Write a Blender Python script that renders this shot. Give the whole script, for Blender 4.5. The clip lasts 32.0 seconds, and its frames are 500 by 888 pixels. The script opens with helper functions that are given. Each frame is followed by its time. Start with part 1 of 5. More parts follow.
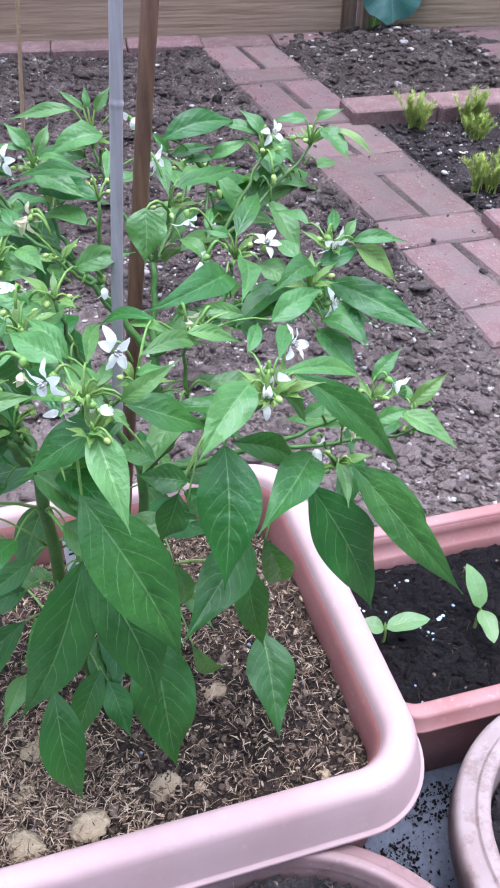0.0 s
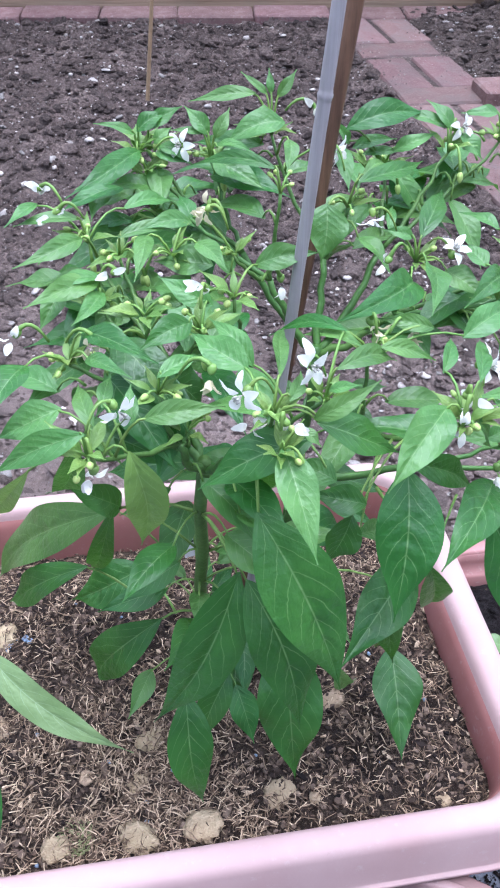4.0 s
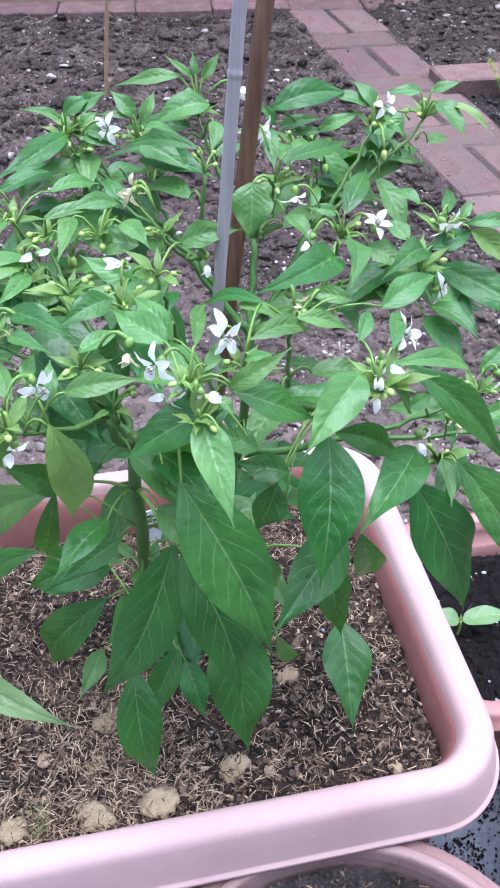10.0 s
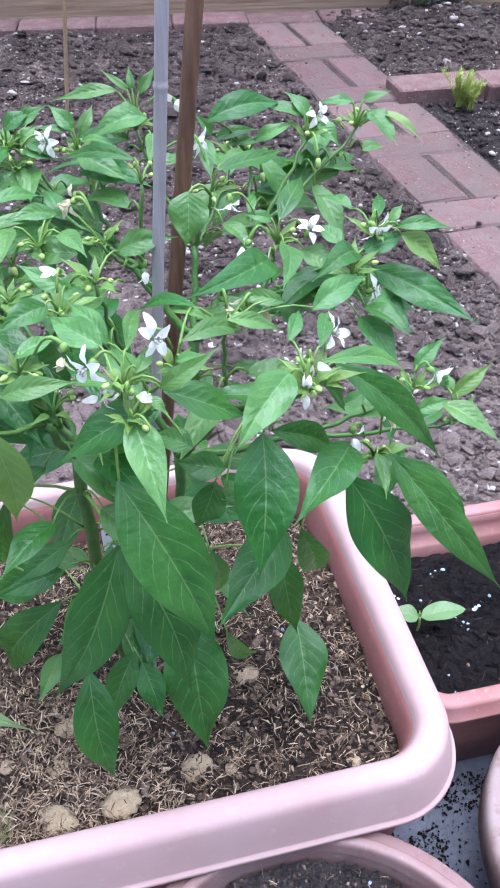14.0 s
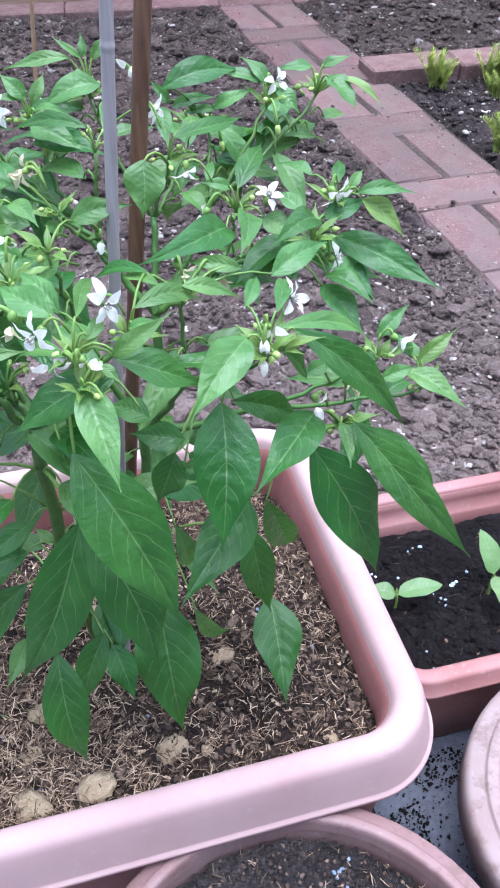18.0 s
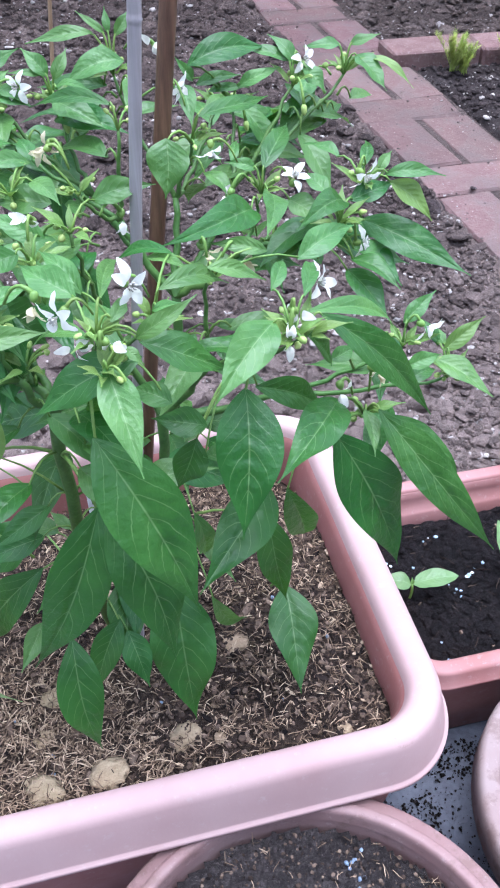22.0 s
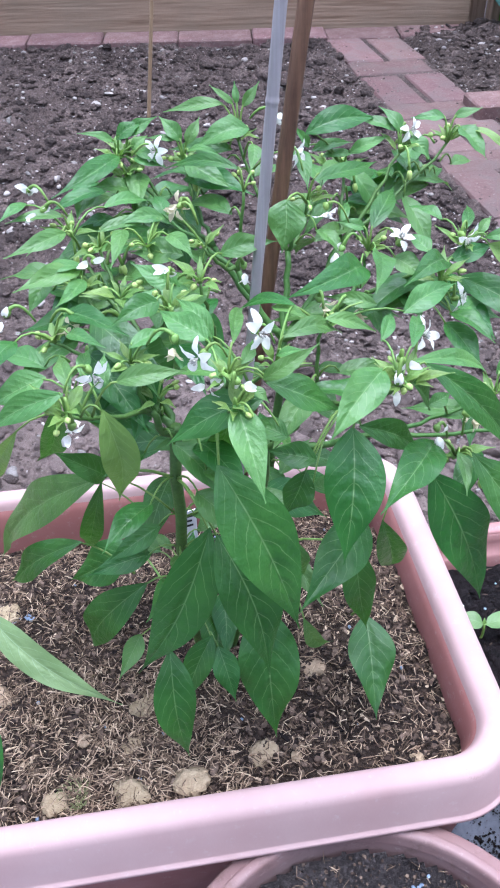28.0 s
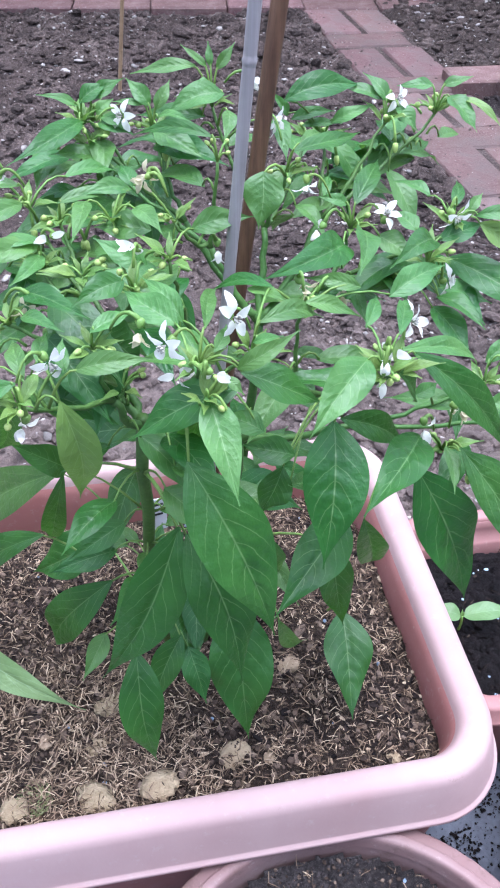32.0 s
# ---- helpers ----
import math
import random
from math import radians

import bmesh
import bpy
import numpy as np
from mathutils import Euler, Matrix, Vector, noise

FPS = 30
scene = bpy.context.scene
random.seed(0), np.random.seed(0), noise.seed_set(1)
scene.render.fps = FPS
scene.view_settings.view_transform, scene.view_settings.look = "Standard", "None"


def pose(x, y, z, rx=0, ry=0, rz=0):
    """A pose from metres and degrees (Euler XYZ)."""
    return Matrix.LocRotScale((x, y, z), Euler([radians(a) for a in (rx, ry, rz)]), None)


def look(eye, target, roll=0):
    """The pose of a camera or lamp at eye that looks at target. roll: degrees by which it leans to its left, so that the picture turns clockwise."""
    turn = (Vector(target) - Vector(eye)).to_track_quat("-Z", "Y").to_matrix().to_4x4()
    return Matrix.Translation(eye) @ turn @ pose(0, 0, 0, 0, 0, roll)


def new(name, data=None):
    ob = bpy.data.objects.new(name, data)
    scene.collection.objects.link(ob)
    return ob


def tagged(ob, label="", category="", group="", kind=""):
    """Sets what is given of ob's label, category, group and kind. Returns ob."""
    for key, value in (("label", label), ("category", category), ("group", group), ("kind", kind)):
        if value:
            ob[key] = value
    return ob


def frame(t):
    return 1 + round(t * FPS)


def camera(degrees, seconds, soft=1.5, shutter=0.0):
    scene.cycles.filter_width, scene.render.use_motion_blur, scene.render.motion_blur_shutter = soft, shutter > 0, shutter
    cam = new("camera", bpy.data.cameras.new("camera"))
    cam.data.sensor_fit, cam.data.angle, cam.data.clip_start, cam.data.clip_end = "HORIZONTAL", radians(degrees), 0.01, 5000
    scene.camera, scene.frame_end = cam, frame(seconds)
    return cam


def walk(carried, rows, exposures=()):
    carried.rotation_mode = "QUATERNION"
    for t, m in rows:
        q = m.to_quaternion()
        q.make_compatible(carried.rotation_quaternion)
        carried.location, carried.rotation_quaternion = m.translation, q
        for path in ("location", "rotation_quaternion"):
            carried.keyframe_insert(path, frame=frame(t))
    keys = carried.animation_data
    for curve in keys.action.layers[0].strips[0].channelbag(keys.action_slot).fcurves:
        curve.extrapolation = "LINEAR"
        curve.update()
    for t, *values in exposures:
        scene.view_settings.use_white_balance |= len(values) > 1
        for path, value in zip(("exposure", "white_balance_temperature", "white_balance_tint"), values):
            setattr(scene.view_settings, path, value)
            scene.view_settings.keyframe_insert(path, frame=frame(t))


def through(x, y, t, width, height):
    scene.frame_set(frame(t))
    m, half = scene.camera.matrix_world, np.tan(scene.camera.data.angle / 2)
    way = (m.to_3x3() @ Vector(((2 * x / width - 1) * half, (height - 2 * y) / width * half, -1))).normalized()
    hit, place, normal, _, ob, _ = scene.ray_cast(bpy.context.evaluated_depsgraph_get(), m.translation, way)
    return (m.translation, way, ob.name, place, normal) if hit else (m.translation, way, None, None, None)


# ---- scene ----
cam = camera(33.5, 32.0, soft=2.0)
PATH = [
    (0, (-0.6925, -1.5391, 0.6918), (-0.3120, -0.4653, -0.2840), 1.48),
    (0.5, (-0.6975, -1.5524, 0.7074), (-0.3405, -0.4472, -0.2419), 0.20),
    (1, (-0.7002, -1.5422, 0.7014), (-0.3646, -0.4177, -0.2330), -0.72),
    (1.5, (-0.6900, -1.5306, 0.6894), (-0.3960, -0.4059, -0.2586), -1.80),
    (2, (-0.6768, -1.5323, 0.6795), (-0.4028, -0.4202, -0.2891), -1.88),
    (2.5, (-0.6809, -1.5145, 0.6718), (-0.4226, -0.4135, -0.3135), -1.22),
    (3, (-0.7023, -1.5069, 0.6810), (-0.4620, -0.4159, -0.3200), -0.12),
    (3.5, (-0.7217, -1.5072, 0.6940), (-0.4879, -0.4202, -0.3128), 0.98),
    (4, (-0.7267, -1.5000, 0.6907), (-0.4924, -0.4194, -0.3230), 1.23),
    (4.5, (-0.7215, -1.5018, 0.6870), (-0.4693, -0.4241, -0.3254), 1.05),
    (6.5, (-0.6981, -1.5097, 0.6797), (-0.4494, -0.4396, -0.3416), 0.50),
    (7, (-0.7002, -1.5058, 0.6807), (-0.4639, -0.4523, -0.3606), 0.26),
    (7.5, (-0.7022, -1.5048, 0.6797), (-0.4689, -0.4526, -0.3636), 0.27),
    (8, (-0.7043, -1.5049, 0.6806), (-0.4665, -0.4501, -0.3590), 0.46),
    (8.5, (-0.7052, -1.5080, 0.6825), (-0.4590, -0.4446, -0.3464), 0.52),
    (9, (-0.7042, -1.5141, 0.6863), (-0.4479, -0.4439, -0.3330), 0.68),
    (9.5, (-0.7041, -1.5181, 0.6882), (-0.4385, -0.4445, -0.3251), 0.75),
    (10, (-0.7062, -1.5182, 0.6891), (-0.4380, -0.4504, -0.3296), 0.74),
    (10.5, (-0.7010, -1.5128, 0.6805), (-0.4293, -0.4538, -0.3465), 0.64),
    (11, (-0.6968, -1.5156, 0.6775), (-0.4245, -0.4674, -0.3603), 0.35),
    (11.5, (-0.6968, -1.5125, 0.6746), (-0.4226, -0.4709, -0.3693), 0.25),
    (12, (-0.6959, -1.5043, 0.6689), (-0.4165, -0.4602, -0.3712), 0.13),
    (12.5, (-0.6958, -1.5176, 0.6775), (-0.4096, -0.4641, -0.3513), 0.10),
    (13, (-0.6897, -1.5327, 0.6882), (-0.3944, -0.4685, -0.3269), 0.06),
    (13.5, (-0.6896, -1.5377, 0.6891), (-0.3837, -0.4654, -0.3141), 0.32),
    (14, (-0.6918, -1.5349, 0.6931), (-0.3814, -0.4642, -0.3105), 0.51),
    (14.5, (-0.6908, -1.5277, 0.6863), (-0.3821, -0.4648, -0.3260), 0.42),
    (16.5, (-0.6835, -1.5313, 0.6804), (-0.3656, -0.4850, -0.3463), 0.11),
    (17, (-0.6834, -1.5353, 0.6813), (-0.3575, -0.4860, -0.3398), 0.28),
    (17.5, (-0.6834, -1.5374, 0.6843), (-0.3525, -0.4865, -0.3337), 0.36),
    (18, (-0.6813, -1.5383, 0.6813), (-0.3481, -0.4873, -0.3358), 0.16),
    (18.5, (-0.6793, -1.5362, 0.6804), (-0.3392, -0.4903, -0.3396), 0.04),
    (19, (-0.6761, -1.5380, 0.6765), (-0.3387, -0.4984, -0.3508), -0.15),
    (19.5, (-0.6690, -1.5355, 0.6698), (-0.3497, -0.5010, -0.3684), -0.49),
    (20, (-0.6713, -1.5215, 0.6661), (-0.3549, -0.4896, -0.3756), -0.18),
    (20.5, (-0.6815, -1.5138, 0.6660), (-0.3761, -0.4821, -0.3791), 0.06),
    (21, (-0.6864, -1.5200, 0.6687), (-0.3781, -0.4868, -0.3741), 0.35),
    (21.5, (-0.6864, -1.5261, 0.6725), (-0.3716, -0.4903, -0.3658), 0.53),
    (22, (-0.6853, -1.5312, 0.6764), (-0.3737, -0.4916, -0.3591), 0.43),
    (22.5, (-0.6883, -1.5344, 0.6792), (-0.3777, -0.4902, -0.3519), 0.33),
    (23, (-0.6914, -1.5315, 0.6792), (-0.3844, -0.4798, -0.3453), 0.24),
    (23.5, (-0.6832, -1.5351, 0.6753), (-0.3810, -0.4754, -0.3424), 0.75),
    (24, (-0.6957, -1.5309, 0.6881), (-0.3929, -0.4705, -0.3288), 1.54),
    (24.5, (-0.7152, -1.5237, 0.6947), (-0.4173, -0.4768, -0.3375), 2.47),
    (25, (-0.7163, -1.5022, 0.6783), (-0.4299, -0.4755, -0.3771), 2.93),
    (25.5, (-0.7194, -1.4818, 0.6638), (-0.4438, -0.4616, -0.4007), 2.77),
    (26, (-0.7213, -1.4951, 0.6714), (-0.4634, -0.4655, -0.3885), 2.32),
    (26.5, (-0.7203, -1.5085, 0.6830), (-0.4780, -0.4544, -0.3563), 1.64),
    (28.5, (-0.7133, -1.5603, 0.7033), (-0.5004, -0.4486, -0.2810), -0.69),
    (29, (-0.7281, -1.5507, 0.6987), (-0.4955, -0.4541, -0.2979), 0.55),
    (29.5, (-0.7345, -1.5423, 0.7019), (-0.4858, -0.4624, -0.3090), 1.78),
    (30, (-0.7297, -1.5405, 0.6997), (-0.4768, -0.4660, -0.3159), 1.92),
    (30.5, (-0.7201, -1.5361, 0.6935), (-0.4665, -0.4684, -0.3290), 1.93),
    (31, (-0.7146, -1.5271, 0.6860), (-0.4617, -0.4612, -0.3387), 1.61),
    (31.5, (-0.7121, -1.5177, 0.6785), (-0.4535, -0.4505, -0.3434), 1.74),
    (32, (-0.7088, -1.5269, 0.6870), (-0.4499, -0.4565, -0.3314), 1.60),
]
walk(cam, [(t, look(eye, target, roll)) for t, eye, target, roll in PATH], exposures=[(0, 1.54, 5230, 17), (32, 1.54, 5230, 17)])

# ---- daylight: bright overcast, a wide soft sun behind cloud ----
world = bpy.data.worlds.new("overcast_sky")
scene.world = world
world.use_nodes = True
wn = world.node_tree
sky = wn.nodes.new("ShaderNodeTexSky")
sky.sky_type = "NISHITA"
sky.sun_disc = False
sky.sun_elevation = radians(84)
sky.sun_rotation = radians(76)
sky.air_density, sky.dust_density, sky.ozone_density = 1.6, 4.0, 1.0
cloud_white = wn.nodes.new("ShaderNodeHueSaturation")  # thin cloud takes most of the blue out of the sky
cloud_white.inputs["Saturation"].default_value = 0.45
wn.links.new(sky.outputs[0], cloud_white.inputs["Color"])
wn.links.new(cloud_white.outputs[0], wn.nodes["Background"].inputs[0])
wn.nodes["Background"].inputs[1].default_value = 0.15
sun = new("sun", bpy.data.lights.new("sun", "SUN"))
sun.data.energy, sun.data.angle, sun.data.color = 1.45, radians(50), (1.0, 0.97, 0.93)
sun.matrix_world = look((0.4, -0.2, 4.0), (0, -0.3, 0))

# ---- materials ----


class Nodes:
    """A short way to write node trees."""

    def __init__(self, name):
        self.mat = bpy.data.materials.new(name)
        self.mat.use_nodes = True
        self.tree = self.mat.node_tree
        self.bsdf = self.tree.nodes["Principled BSDF"]
        self.coord = self.add("ShaderNodeTexCoord")

    def add(self, kind, **values):
        node = self.tree.nodes.new(kind)
        for key, value in values.items():
            if key in node.inputs:
                node.inputs[key].default_value = value
        return node

    def link(self, a, b):
        self.tree.links.new(a, b)

    def noise(self, scale, detail=4, rough=0.55, space="Object"):
        node = self.add("ShaderNodeTexNoise", Scale=scale, Detail=detail, Roughness=rough)
        self.link(self.coord.outputs[space], node.inputs["Vector"])
        return node.outputs["Fac"]

    def ramp(self, fac, stops):
        node = self.add("ShaderNodeValToRGB")
        el = node.color_ramp.elements
        while len(el) < len(stops):
            el.new(0.5)
        for e, (pos, colour) in zip(el, stops):
            e.position, e.color = pos, (*colour, 1)
        self.link(fac, node.inputs[0])
        return node.outputs[0]

    def mix(self, fac, a, b, blend="MIX"):
        node = self.tree.nodes.new("ShaderNodeMix")
        node.data_type, node.blend_type = "RGBA", blend
        for sock, value in ((node.inputs[0], fac), (node.inputs[6], a), (node.inputs[7], b)):
            if isinstance(value, bpy.types.NodeSocket):
                self.link(value, sock)
            elif isinstance(value, tuple):
                sock.default_value = (*value, 1)
            else:
                sock.default_value = value
        return node.outputs[2]

    def maths(self, op, a, b=0.0, c=0.0):
        node = self.tree.nodes.new("ShaderNodeMath")
        node.operation = op
        for sock, value in zip(node.inputs, (a, b, c)):
            if isinstance(value, bpy.types.NodeSocket):
                self.link(value, sock)
            else:
                sock.default_value = value
        return node.outputs[0]

    def tint(self, colour, amount=0.15, hue=0.02):
        """Vary the colour from object to object."""
        info = self.add("ShaderNodeObjectInfo")
        hsv = self.add("ShaderNodeHueSaturation")
        self.link(self.maths("MULTIPLY_ADD", info.outputs["Random"], 2 * amount, 1 - amount), hsv.inputs["Value"])
        other = self.maths("FRACT", self.maths("MULTIPLY", info.outputs["Random"], 17.31))
        self.link(self.maths("MULTIPLY_ADD", other, 2 * hue, 0.5 - hue), hsv.inputs["Hue"])
        self.link(colour, hsv.inputs["Color"])
        return hsv.outputs[0]

    def island(self, colour, amount=0.4):
        """Vary the colour from loose piece to loose piece of one mesh."""
        geo = self.add("ShaderNodeNewGeometry")
        hsv = self.add("ShaderNodeHueSaturation")
        self.link(self.maths("MULTIPLY_ADD", geo.outputs["Random Per Island"], 2 * amount, 1 - amount), hsv.inputs["Value"])
        self.link(colour, hsv.inputs["Color"])
        return hsv.outputs[0]

    def bump(self, height, distance, strength=1.0):
        node = self.add("ShaderNodeBump", Strength=strength, Distance=distance)
        self.link(height, node.inputs["Height"])
        if self.bsdf.inputs["Normal"].links:
            self.link(self.bsdf.inputs["Normal"].links[0].from_socket, node.inputs["Normal"])
        self.link(node.outputs[0], self.bsdf.inputs["Normal"])

    def done(self, colour, rough=0.6, spec=0.5):
        if isinstance(colour, tuple):
            self.bsdf.inputs["Base Color"].default_value = (*colour, 1)
        else:
            self.link(colour, self.bsdf.inputs["Base Color"])
        if isinstance(rough, float):
            self.bsdf.inputs["Roughness"].default_value = rough
        else:
            self.link(rough, self.bsdf.inputs["Roughness"])
        self.bsdf.inputs["Specular IOR Level"].default_value = spec
        return self.mat


def soil(name, dark, mid, light, grain=120.0, paler=0.0):
    """Crumbly soil; the last value sets how far it pales towards the near end of the beds."""
    n = Nodes(name)
    big, small, fine = n.noise(9, 5), n.noise(grain, 6, 0.7), n.noise(grain * 4.5, 3, 0.7)
    colour = n.ramp(n.mix(0.45, small, big), [(0.3, dark), (0.52, mid), (0.72, light)])
    colour = n.mix(n.ramp(fine, [(0.6, (0, 0, 0)), (0.68, (1, 1, 1))]), colour, light)
    if paler:
        place = n.add("ShaderNodeSeparateXYZ")
        n.link(n.coord.outputs["Object"], place.inputs[0])
        patch = n.maths("ADD", n.maths("MULTIPLY_ADD", place.outputs[1], -1.1, -0.55), n.noise(4, 4))
        colour = n.mix(n.ramp(patch, [(0.25, (0, 0, 0)), (0.95, (paler,) * 3)]), colour, light)
    n.bump(small, 0.008)
    n.bump(fine, 0.004)
    return n.done(n.island(colour, 0.35), 0.92, 0.2)


def litter(name, *tones):
    """Dry plant litter, each piece of its own tone."""
    n = Nodes(name)
    geo = n.add("ShaderNodeNewGeometry")
    grain = n.noise(300, 3, 0.65)
    step = 1.0 / (len(tones) - 1)
    colour = n.ramp(geo.outputs["Random Per Island"], [(i * step, c) for i, c in enumerate(tones)])
    colour = n.mix(n.ramp(grain, [(0.35, (0.5, 0.5, 0.5)), (0.65, (0, 0, 0))]), colour, tones[0])
    n.bump(grain, 0.0003)
    return n.done(colour, 0.88, 0.2)


def plastic(name, base, bleach, grubby=0.66, shine=0.0):
    """Sun-bleached terracotta-coloured plastic."""
    n = Nodes(name)
    cloud, speck, dirt = n.noise(14, 3), n.noise(420, 3), n.noise(60, 6, 0.7)
    colour = n.mix(n.ramp(cloud, [(0.35, (0, 0, 0)), (0.7, (1, 1, 1))]), base, bleach)
    colour = n.mix(n.ramp(dirt, [(grubby, (0, 0, 0)), (grubby + 0.12, (0.55, 0.55, 0.55))]), colour, (0.14, 0.085, 0.065))
    scuff = n.noise(130, 5, 0.75)
    colour = n.mix(n.ramp(scuff, [(0.58, (0, 0, 0)), (0.72, (0.3, 0.3, 0.3))]), colour, (0.5, 0.43, 0.4))
    n.bump(speck, 0.00008)
    n.bump(cloud, 0.0006)
    return n.done(n.tint(colour, 0.04, 0.004), n.ramp(dirt, [(0.3, (0.48 - shine,) * 3), (0.7, (0.65 - shine,) * 3)]), 0.35 + 2 * shine)


def leafy(name, deep, bright, vein, through):
    """A leaf: pale veins along the middle and out to the edge, waxy top, light shining through."""
    n = Nodes(name)
    uv = n.add("ShaderNodeSeparateXYZ")
    n.link(n.coord.outputs["UV"], uv.inputs[0])
    along, side = uv.outputs[0], n.maths("ABSOLUTE", n.maths("MULTIPLY_ADD", uv.outputs[1], 2, -1))
    warp = n.maths("MULTIPLY_ADD", n.noise(75, 3), 0.09, -0.045)  # veins wander a little
    run = n.maths("FRACT", n.maths("MULTIPLY_ADD", n.maths("SUBTRACT", n.maths("ADD", along, warp), n.maths("MULTIPLY", side, n.maths("MULTIPLY_ADD", side, 0.12, 0.16))), 8.0, 0.3))
    ridge = n.maths("ABSOLUTE", n.maths("SUBTRACT", run, 0.5))
    rib = n.ramp(ridge, [(0.0, (0.85, 0.85, 0.85)), (0.05, (0, 0, 0))])
    rib = n.mix(n.ramp(side, [(0.55, (0, 0, 0)), (0.98, (1, 1, 1))]), rib, (0.0, 0.0, 0.0))
    rib = n.mix(n.ramp(along, [(0.68, (0, 0, 0)), (0.84, (1, 1, 1))]), rib, (0.0, 0.0, 0.0))
    mid = n.ramp(side, [(0.0, (0.95, 0.95, 0.95)), (0.01, (0.85, 0.85, 0.85)), (0.036, (0, 0, 0))])
    veins = n.mix(1.0, rib, mid, "LIGHTEN")
    cloud, cell = n.noise(45, 4), n.noise(520, 3, 0.6)
    colour = n.mix(n.ramp(cloud, [(0.3, (0, 0, 0)), (0.75, (1, 1, 1))]), deep, bright)
    colour = n.tint(colour, 0.1, 0.012)
    colour = n.mix(n.maths("MULTIPLY", veins, 0.5), colour, vein)
    quilt = n.maths("MULTIPLY", ridge, n.maths("SUBTRACT", 1.0, side))
    n.bump(n.maths("POWER", quilt, 0.9), 0.0009, 0.4)
    n.bump(n.noise(110, 3, 0.5), 0.003, 0.5)
    n.bump(cell, 0.0006, 0.5)
    mat = n.done(colour, n.ramp(cloud, [(0.3, (0.33,) * 3), (0.8, (0.46,) * 3)]), 0.43)
    glow = n.add("ShaderNodeBsdfTranslucent")
    n.link(n.mix(0.65, colour, through, "MIX"), glow.inputs[0])
    both = n.add("ShaderNodeMixShader")
    both.inputs[0].default_value = 0.28
    n.link(n.bsdf.outputs[0], both.inputs[1])
    n.link(glow.outputs[0], both.inputs[2])
    n.link(both.outputs[0], n.tree.nodes["Material Output"].inputs[0])
    return mat


def plain(name, low, high, scale=60.0, rough=0.6, relief=0.0008, amount=0.12, spec=0.4):
    n = Nodes(name)
    a, b = n.noise(scale, 5, 0.65), n.noise(scale * 6, 3)
    colour = n.ramp(n.mix(0.35, a, b), [(0.32, low), (0.68, high)])
    n.bump(b, relief)
    return n.done(n.tint(colour, amount, 0.01), rough, spec)


def cane_skin(name, low, high, rough=0.5):
    """Smooth cane skin with streaks along its length."""
    n = Nodes(name)
    stretch = n.add("ShaderNodeMapping")
    stretch.inputs["Scale"].default_value = (420, 420, 5)
    n.link(n.coord.outputs["Object"], stretch.inputs[0])
    streak = n.add("ShaderNodeTexNoise", Scale=1.0, Detail=4.0, Roughness=0.6)
    n.link(stretch.outputs[0], streak.inputs["Vector"])
    blotch = n.noise(18, 5, 0.65)
    colour = n.ramp(n.mix(0.5, streak.outputs["Fac"], blotch), [(0.34, low), (0.66, high)])
    n.bump(streak.outputs["Fac"], 0.0004)
    return n.done(colour, rough, 0.4)


def timber(name, dark, light, along=(1.5, 40, 40)):
    n = Nodes(name)
    stretch = n.add("ShaderNodeMapping")
    stretch.inputs["Scale"].default_value = along
    n.link(n.coord.outputs["Object"], stretch.inputs[0])
    grain = n.add("ShaderNodeTexNoise", Scale=3.0, Detail=6.0, Roughness=0.65)
    n.link(stretch.outputs[0], grain.inputs["Vector"])
    stain = n.noise(4, 5, 0.6)
    colour = n.ramp(grain.outputs["Fac"], [(0.3, dark), (0.7, light)])
    colour = n.mix(n.ramp(stain, [(0.45, (0, 0, 0)), (0.7, (0.6, 0.6, 0.6))]), colour, (0.2, 0.155, 0.105))
    n.bump(grain.outputs["Fac"], 0.002)
    return n.done(n.tint(colour, 0.26, 0.012), 0.8, 0.25)


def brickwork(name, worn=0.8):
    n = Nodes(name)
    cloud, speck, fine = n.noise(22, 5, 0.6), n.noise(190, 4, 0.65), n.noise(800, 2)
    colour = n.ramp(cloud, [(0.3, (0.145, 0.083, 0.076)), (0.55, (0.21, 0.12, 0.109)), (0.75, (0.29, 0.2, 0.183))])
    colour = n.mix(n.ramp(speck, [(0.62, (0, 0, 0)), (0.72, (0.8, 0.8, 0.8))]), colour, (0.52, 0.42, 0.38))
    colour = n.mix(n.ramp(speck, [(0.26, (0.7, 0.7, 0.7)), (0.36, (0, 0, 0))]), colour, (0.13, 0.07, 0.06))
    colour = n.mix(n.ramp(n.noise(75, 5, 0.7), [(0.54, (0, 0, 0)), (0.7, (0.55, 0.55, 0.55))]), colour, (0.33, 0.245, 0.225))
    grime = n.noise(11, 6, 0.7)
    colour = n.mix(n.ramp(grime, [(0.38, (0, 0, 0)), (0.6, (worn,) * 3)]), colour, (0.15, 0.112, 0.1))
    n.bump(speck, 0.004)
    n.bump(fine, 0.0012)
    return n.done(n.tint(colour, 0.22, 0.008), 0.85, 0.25)


